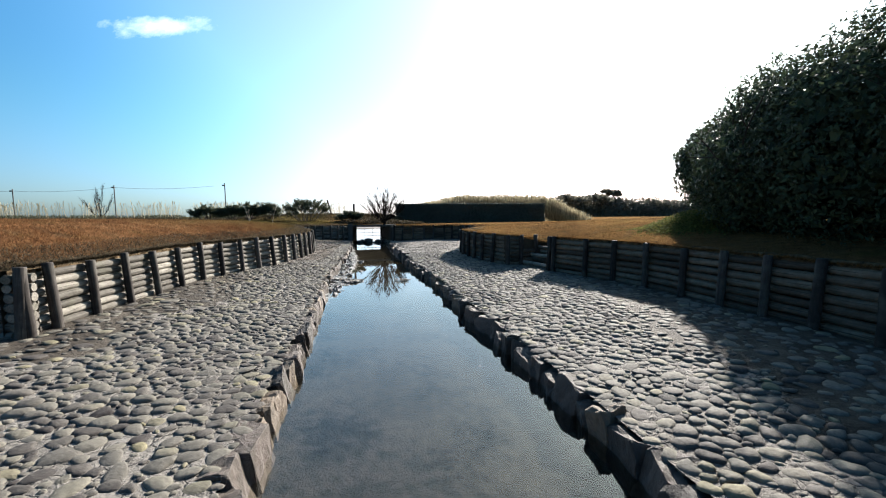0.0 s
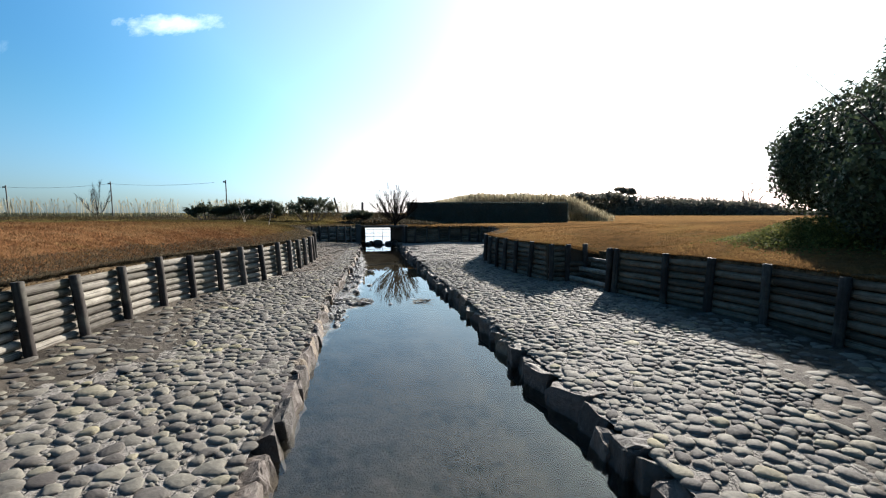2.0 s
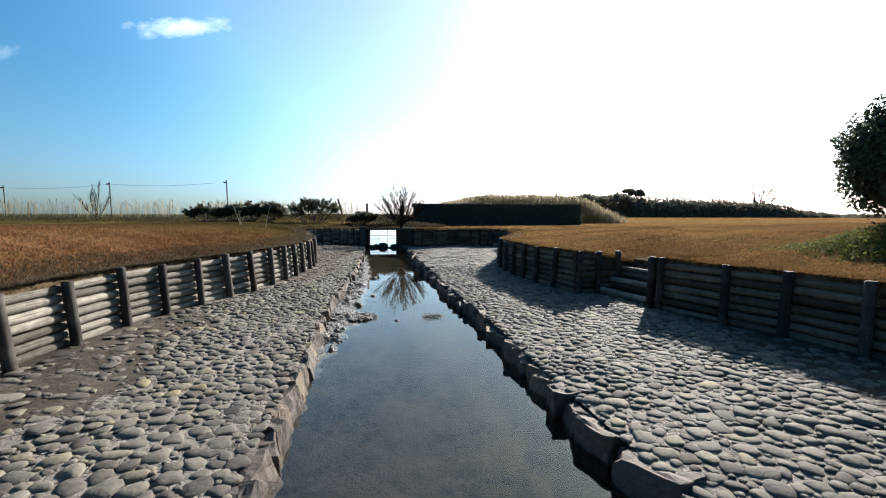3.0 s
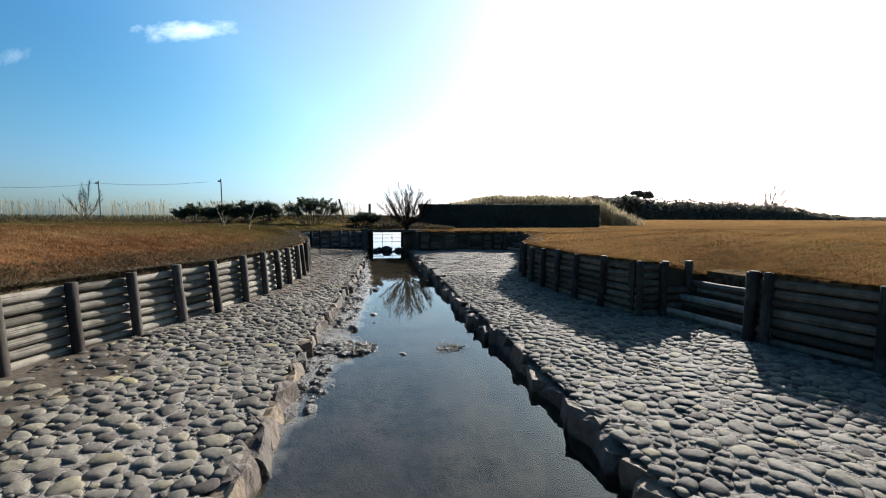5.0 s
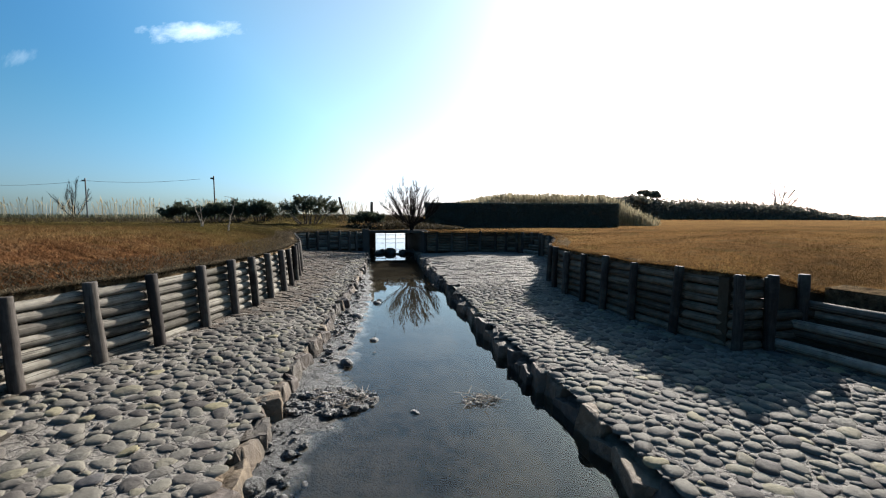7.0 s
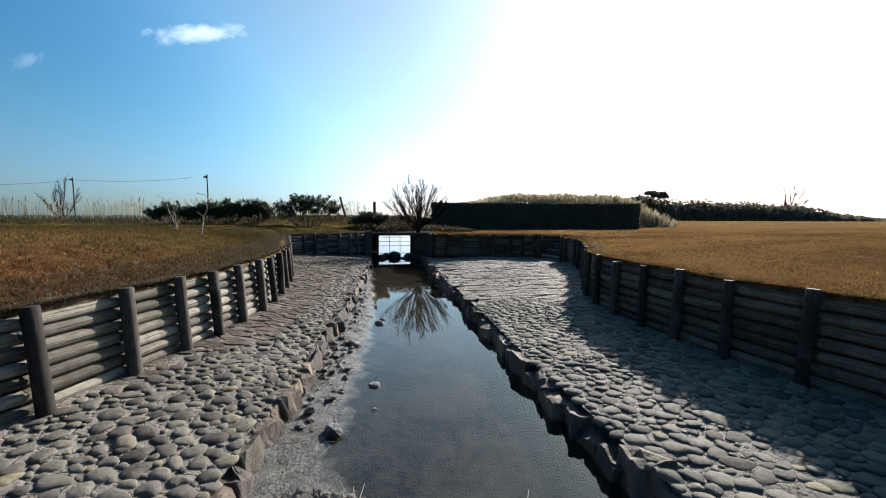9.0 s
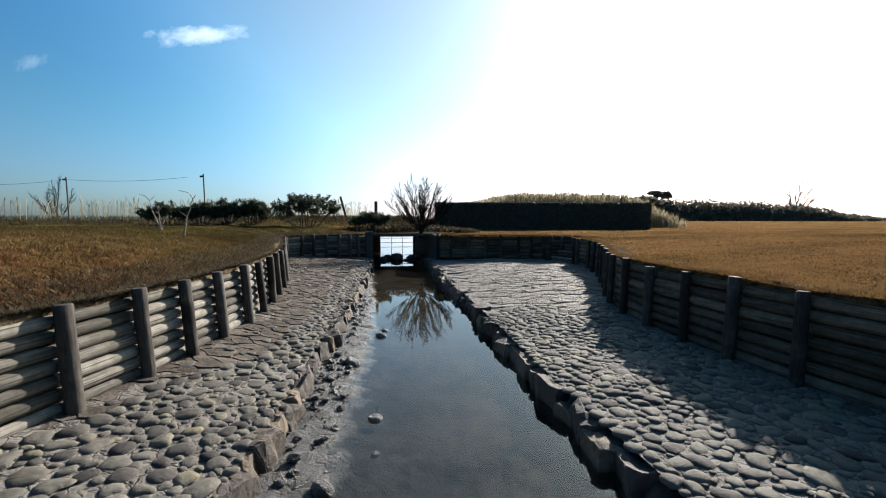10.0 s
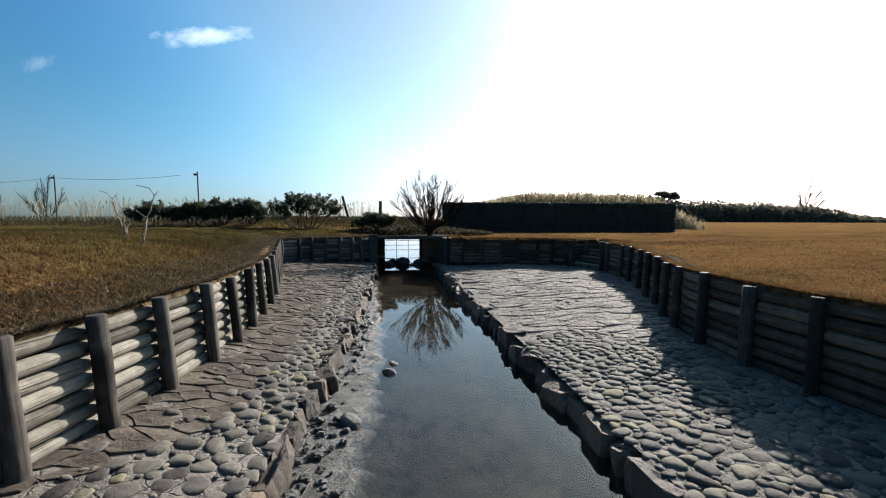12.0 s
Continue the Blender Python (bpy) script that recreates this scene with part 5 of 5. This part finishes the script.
# a dry stem that stands in a clod in the shallows
stem = empty("dry_stem", pose(0.64, 12.42, 0.0), "thin dry plant stem standing in a clod of mud", "stem")
segs = []
grow(random.Random(3), (0, 0, -0.05), (0.02, 0, 1), 0.2, 0.003, 0, 0.3, 0.2, segs)
limb_mesh("stalk", segs, TWIG, stem, 4)
piece("clod", BOULDERS[2], stem, pose(0, 0, 0.0, 8, 5, 30) @ Matrix.Diagonal((0.13, 0.11, 0.08, 1)))

# ---- weeds by the shrub ----
rnd = random.Random(21)
spots = []
for _ in range(15000):
    x, y = rnd.gauss(7.6, 0.4), rnd.gauss(7.3, 0.5)
    if seg_dist(x, y, BASIN) < 0.15 or inside(x, y, BASIN):
        continue
    spots.append(((x, y, rnd.random() ** 1.5 * 0.42 * math.exp(-((x - 7.6) / 0.7) ** 2 - ((y - 7.1) / 0.9) ** 2)), (0, 0, 1)))
Z = lawn_zs([q[0][0] for q in spots], [q[0][1] for q in spots])
spots = [((x, y, h + z), n) for ((x, y, h), n), z in zip(spots, Z.tolist())]
ob = leaf_cloud("weeds", spots, 0.022, WEED, None, 0.9, 0.5)
tagged(ob, "patch of bright green weeds at the foot of the shrub", "weeds", kind="stuff")
spots = []
for _ in range(7000):
    x, y = rnd.uniform(-2.2, 5.5), 25.3 + abs(rnd.gauss(0, 0.9))
    spots.append(((x, y, 1.2 + 0.05 * (y - 25.3) + rnd.random() ** 2 * 0.35 * math.exp(-((x - 2.2) / 2.2) ** 2)), (0, 0, 1)))
ob = leaf_cloud("undergrowth", spots, 0.06, SCRUB, None, 0.9, 0.4)
tagged(ob, "dark low undergrowth over the culvert", "undergrowth", kind="stuff")

# ---- turf ----
def blades(name, n, place, height, label, seed, flat=1.2, wide=0.006, mat=GRASS):
    """Matted dry grass blades, one triangle each."""
    r = np.random.RandomState(seed)
    P = place(n, r)
    n = len(P)
    a = r.uniform(0, 2 * np.pi, n)
    h = height * r.uniform(0.4, 1.3, n)
    lean = r.uniform(0.2, flat, n) * h
    w = wide * r.uniform(0.6, 1.5, n)
    side = np.stack([np.cos(a), np.sin(a), 0 * a], 1) * w[:, None]
    b = a + r.uniform(0.6, 2.5, n)
    tip = np.stack([np.cos(b) * lean, np.sin(b) * lean, h], 1)
    V = np.stack([P - side, P + side, P + tip], 1).reshape(-1, 3)
    me = bpy.data.meshes.new(name)
    me.vertices.add(3 * n)
    me.vertices.foreach_set("co", V.astype(np.float32).ravel())
    me.loops.add(3 * n)
    me.loops.foreach_set("vertex_index", np.arange(3 * n, dtype=np.int32))
    me.polygons.add(n)
    me.polygons.foreach_set("loop_start", (np.arange(n) * 3).astype(np.int32))
    me.update(calc_edges=True)
    me.materials.append(mat)
    ob = new(name, me)
    return tagged(ob, label, "grass", kind="stuff")


WEST = LEFT_POSTS + LEFT_BACK
EAST = RIGHT_POSTS + STEP_1[1:3] + RIGHT_MID + STEP_2[1:3] + RIGHT_BACK


def beside(line, sign, reach, ymin, lift=0.0, power=1.8):
    """Random places on the turf within reach of a wall, denser towards it."""
    L = along([(*q, 0) for q in line], 0.05)
    L = [(a, (b - a).normalized()) for a, b in zip(L, L[1:]) if a.y > ymin]
    A = np.array([[a.x, a.y, d.y * sign, -d.x * sign] for a, d in L])

    def place(n, r):
        k = r.randint(0, len(A), n)
        d = 0.06 + reach * r.uniform(0, 1, n) ** power
        x, y = A[k, 0] + A[k, 2] * d, A[k, 1] + A[k, 3] * d
        ok = ~insides(x, y, BASIN) | (lift > 0)
        x, y = x[ok], y[ok]
        return np.stack([x, y, lawn_zs(x, y) - 0.004 + lift * np.exp(-(d[ok] / 0.3) ** 2)], 1)
    return place


blades("turf_grass", 150000, beside(WEST, -1, 6.0, 5.0), 0.038, "matted reddish dry grass on the west lawn", 1)
blades("turf_grass", 60000, beside(EAST, 1, 5.0, 1.0), 0.022, "matted tan dry grass on the east lawn", 2)
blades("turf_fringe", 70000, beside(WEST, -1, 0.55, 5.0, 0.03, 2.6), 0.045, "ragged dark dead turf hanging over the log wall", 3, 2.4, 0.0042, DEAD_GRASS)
blades("turf_fringe", 46000, beside(EAST, 1, 0.22, 1.0, 0.03, 2.0), 0.045, "ragged dry turf hanging over the log wall", 4, 2.4, 0.005)


# ---- cobbles ----
def cobble_shape(seed):
    """A low rounded dome of radius 1 and height 1, with its skirt sunk in the mortar."""
    rnd = random.Random(seed)
    ph = [rnd.uniform(0, 6.28) for _ in range(3)]
    amp = [rnd.uniform(0.03, 0.17), rnd.uniform(0.04, 0.15), rnd.uniform(0.03, 0.1)]
    verts, faces, n = [], [], 12
    tx, ty = rnd.uniform(-0.18, 0.18), rnd.uniform(-0.18, 0.18)
    for r, z in ((1.04, -0.5), (0.98, 0.12), (0.84, 0.55), (0.52, 0.88)):
        for i in range(n):
            a = 2 * math.pi * i / n
            g = 1 + sum(m * math.cos((k + 2) * a + q) for k, (m, q) in enumerate(zip(amp, ph)))
            verts.append((r * g * math.cos(a) + tx * z * 0.4, r * g * math.sin(a) + ty * z * 0.4, z * rnd.uniform(0.9, 1.08)))
    verts.append((tx * 0.5, ty * 0.5, 1.0))
    for k in range(3):
        for i in range(n):
            faces.append((k * n + i, k * n + (i + 1) % n, (k + 1) * n + (i + 1) % n, (k + 1) * n + i))
    for i in range(n):
        faces.append((3 * n + i, 3 * n + (i + 1) % n, 4 * n))
    return verts, faces


SHAPES = [cobble_shape(s) for s in range(12)]
COBBLE_MESHES = []
for verts, faces in SHAPES:
    me = bpy.data.meshes.new("cobble")
    me.from_pydata(verts, [], faces)
    me.polygons.foreach_set("use_smooth", [True] * len(faces))
    me.materials.append(COBBLE)
    COBBLE_MESHES.append(me)


def lay(bank, side, stretch):
    """Packs cobbles of mixed size over a bank; those within the stretch of y are pieces, the rest is joined."""
    outline = bank_outline(side)
    rnd = random.Random(40 + side)
    ring = outline + outline[:1]
    cells, laid = {}, []
    tries = 225000
    r = np.random.RandomState(40 + side)
    X, Y = r.uniform(-6, 0.8, tries) if side < 0 else r.uniform(1.8, 7.8, tries), r.uniform(-4.3, 23.5, tries)
    fine = insides(X, Y, outline)
    wall_d = seg_dists(X, Y, LEFT_POSTS + LEFT_BACK if side < 0 else EAST)
    edge_x = np.interp(Y, [q[1] for q in (LEFT_EDGE if side < 0 else RIGHT_EDGE)], [q[0] for q in (LEFT_EDGE if side < 0 else RIGHT_EDGE)])
    for t in range(tries):
        if not fine[t]:
            continue
        x, y, wall, ex = float(X[t]), float(Y[t]), float(wall_d[t]), side * float(X[t] - edge_x[t])
        mud = noise.noise(Vector((x * 0.8, y * 0.8, 50 + side)))
        crust = (side < 0 and y > 14.3 - 1.8 * min(ex, 1.2) + 0.9 * mud and ex > 0.45) or (side > 0 and y > 15.0 + 1.6 * mud)
        early = t < tries * 0.4
        r = rnd.uniform(0.054, 0.088) if early else rnd.uniform(0.034, 0.054) if t < tries * 0.7 else rnd.uniform(0.02, 0.032)
        if early and rnd.random() < 0.06:
            r *= 1.35
        if crust and rnd.random() < (0.985 if side < 0 else 0.9985):
            continue
        # cobbles thin out on the wall-foot mud; east also where shadow hides them
        bare = (side < 0 and y < 10.0 and wall < 1.1 + 0.6 * mud) or (side > 0 and y < 7.4 and wall < min(2.3, (8.2 - y) * 0.5) + 0.6 * mud)
        if bare and rnd.random() < 0.93:
            continue
        if ex < -0.02 + r * 0.6 or wall < 0.06 + r * 0.6:
            continue
        i, j = int(x / 0.25), int(y / 0.25)
        if any((x - u) ** 2 + ((y - v) * 1.18) ** 2 < (r + q) ** 2 * 0.78 for a in (i - 2, i - 1, i, i + 1, i + 2) for b in (j - 2, j - 1, j, j + 1, j + 2) for u, v, q, _, _ in cells.get((a, b), ())):
            continue
        silt = max(0.0, 1 - wall / 1.7) * (1.0 if y < 9 else 0.35) if side < 0 else max(0.0, 1 - wall / 2.2) * (1.0 if y < 6 else 0.4)
        sunk = max(0.0, min(1.0, 0.3 + mud * 1.9 + silt))
        high = 0.006 + r * rnd.uniform(0.15, 0.3) * (1 - 0.6 * sunk)
        cells.setdefault((i, j), []).append((x, y, r, high, crust))
    V, F, used = [], [], 0
    for cell in cells.values():
        for x, y, r, high, crust in cell:
            k = rnd.randrange(len(SHAPES))
            m = pose(x, y, bank_z(x, y) + 0.004, rnd.uniform(-8, 8), rnd.uniform(-8, 8), rnd.gauss(0, 40)) @ Matrix.Diagonal((r * rnd.uniform(0.98, 1.18), r * rnd.uniform(0.7, 0.98), high, 1))
            if stretch[0] < y < stretch[1] and used < 300 and abs(x - 0.6) < 2.6:
                piece("cobble", COBBLE_MESHES[k], bank, m)
                used += 1
                continue
            s = len(V)
            V += [m @ Vector(q) for q in SHAPES[k][0]]
            F += [tuple(s + i for i in f) for f in SHAPES[k][1]]
    ob = from_arrays("cobbles", V, F, COBBLE, bank, smooth=True)
    tagged(ob, "rounded grey and ochre river cobbles", kind="stuff")


def clip(poly, px, py, nx, ny):
    """The part of a convex polygon on the far side of a line through (px, py) from its normal."""
    out = []
    for (x1, y1), (x2, y2) in zip(poly, poly[1:] + poly[:1]):
        d1, d2 = (x1 - px) * nx + (y1 - py) * ny, (x2 - px) * nx + (y2 - py) * ny
        if d1 <= 0:
            out.append((x1, y1))
        if d1 * d2 < 0:
            out.append((x1 + (x2 - x1) * d1 / (d1 - d2), y1 + (y2 - y1) * d1 / (d1 - d2)))
    return out


def plates(bank, side, label):
    """Irregular cracked plates of dried mud over the far part of a bank."""
    outline = bank_outline(side)
    rnd = random.Random(90 + side)
    wide, deep = (0.25, 0.135) if side < 0 else (0.5, 0.17)
    seeds = {}
    x0, x1, y0 = (-2.4, 1.2, 10.4) if side < 0 else (2.2, 7.8, 12.6)
    for j in range(int((24.2 - y0) / deep)):
        for i in range(int((x1 - x0) / wide)):
            seeds[i, j] = (i + 0.5 * (j % 2) + rnd.uniform(-0.42, 0.42), j + rnd.uniform(-0.42, 0.42))
    V, F = [], []
    for (i, j), (u, v) in seeds.items():
        cx, cy = x0 + u * wide, y0 + v * deep
        mud = noise.noise(Vector((cx * 0.8, cy * 0.8, 50 + side)))
        edge = side * (cx - interp(LEFT_EDGE if side < 0 else RIGHT_EDGE, cy))
        if not (cy > (14.3 - 1.8 * min(edge, 1.2) + 0.9 * mud if side < 0 else 14.9 + 1.6 * mud) and edge > (0.42 if side < 0 else 0.33)) or not inside(cx, cy, outline):
            continue
        cell = [(u - 1.2, v - 1.2), (u + 1.2, v - 1.2), (u + 1.2, v + 1.2), (u - 1.2, v + 1.2)]
        for a in range(i - 2, i + 3):
            for b in range(j - 2, j + 3):
                if (a, b) != (i, j) and (a, b) in seeds:
                    s, t = seeds[a, b]
                    cell = clip(cell, (u + s) / 2, (v + t) / 2, s - u, t - v)
        if len(cell) < 3:
            continue
        ring = [((s - u) * wide, (t - v) * deep) for s, t in cell]
        # split the sides so that they wander
        ring = [q for (a, b), (c, d) in zip(ring, ring[1:] + ring[:1]) for q in ((a, b), ((a + c) / 2 + rnd.uniform(-0.022, 0.022), (b + d) / 2 + rnd.uniform(-0.014, 0.014)))]
        h = rnd.uniform(0.002, 0.018) if side < 0 else rnd.uniform(0.003, 0.022)
        tx, ty = rnd.uniform(-0.03, 0.03), rnd.uniform(-0.045, 0.03)
        if side > 0:
            tx, ty = tx * 0.5, ty * 1.2
        start, n = len(V), len(ring)
        for f, z in ((0.975 if side < 0 else 1.0, -0.03), (0.955 if side < 0 else 0.978, h * 0.75), (0.93 if side < 0 else 0.88, h)):
            for a, b in ring:
                V.append((cx + a * f, cy + b * f, bank_relief(cx + a * f, cy + b * f) + z + tx * a + ty * b))
        for k in range(2):
            for m in range(n):
                F.append((start + k * n + m, start + k * n + (m + 1) % n, start + (k + 1) * n + (m + 1) % n, start + (k + 1) * n + m))
        F.append(tuple(start + 2 * n + m for m in range(n)))
    ob = from_arrays("mud_plates", V, F, CRUST if side < 0 else MORTAR, bank, smooth=side > 0)
    tagged(ob, label, kind="stuff")


plates(banks[0], -1, "flat cracked plates of dried brown mud")
plates(banks[1], 1, "flat cracked plates of pale dried mud")
lay(banks[0], -1, (2.4, 5.4))
lay(banks[1], 1, (2.4, 5.4))
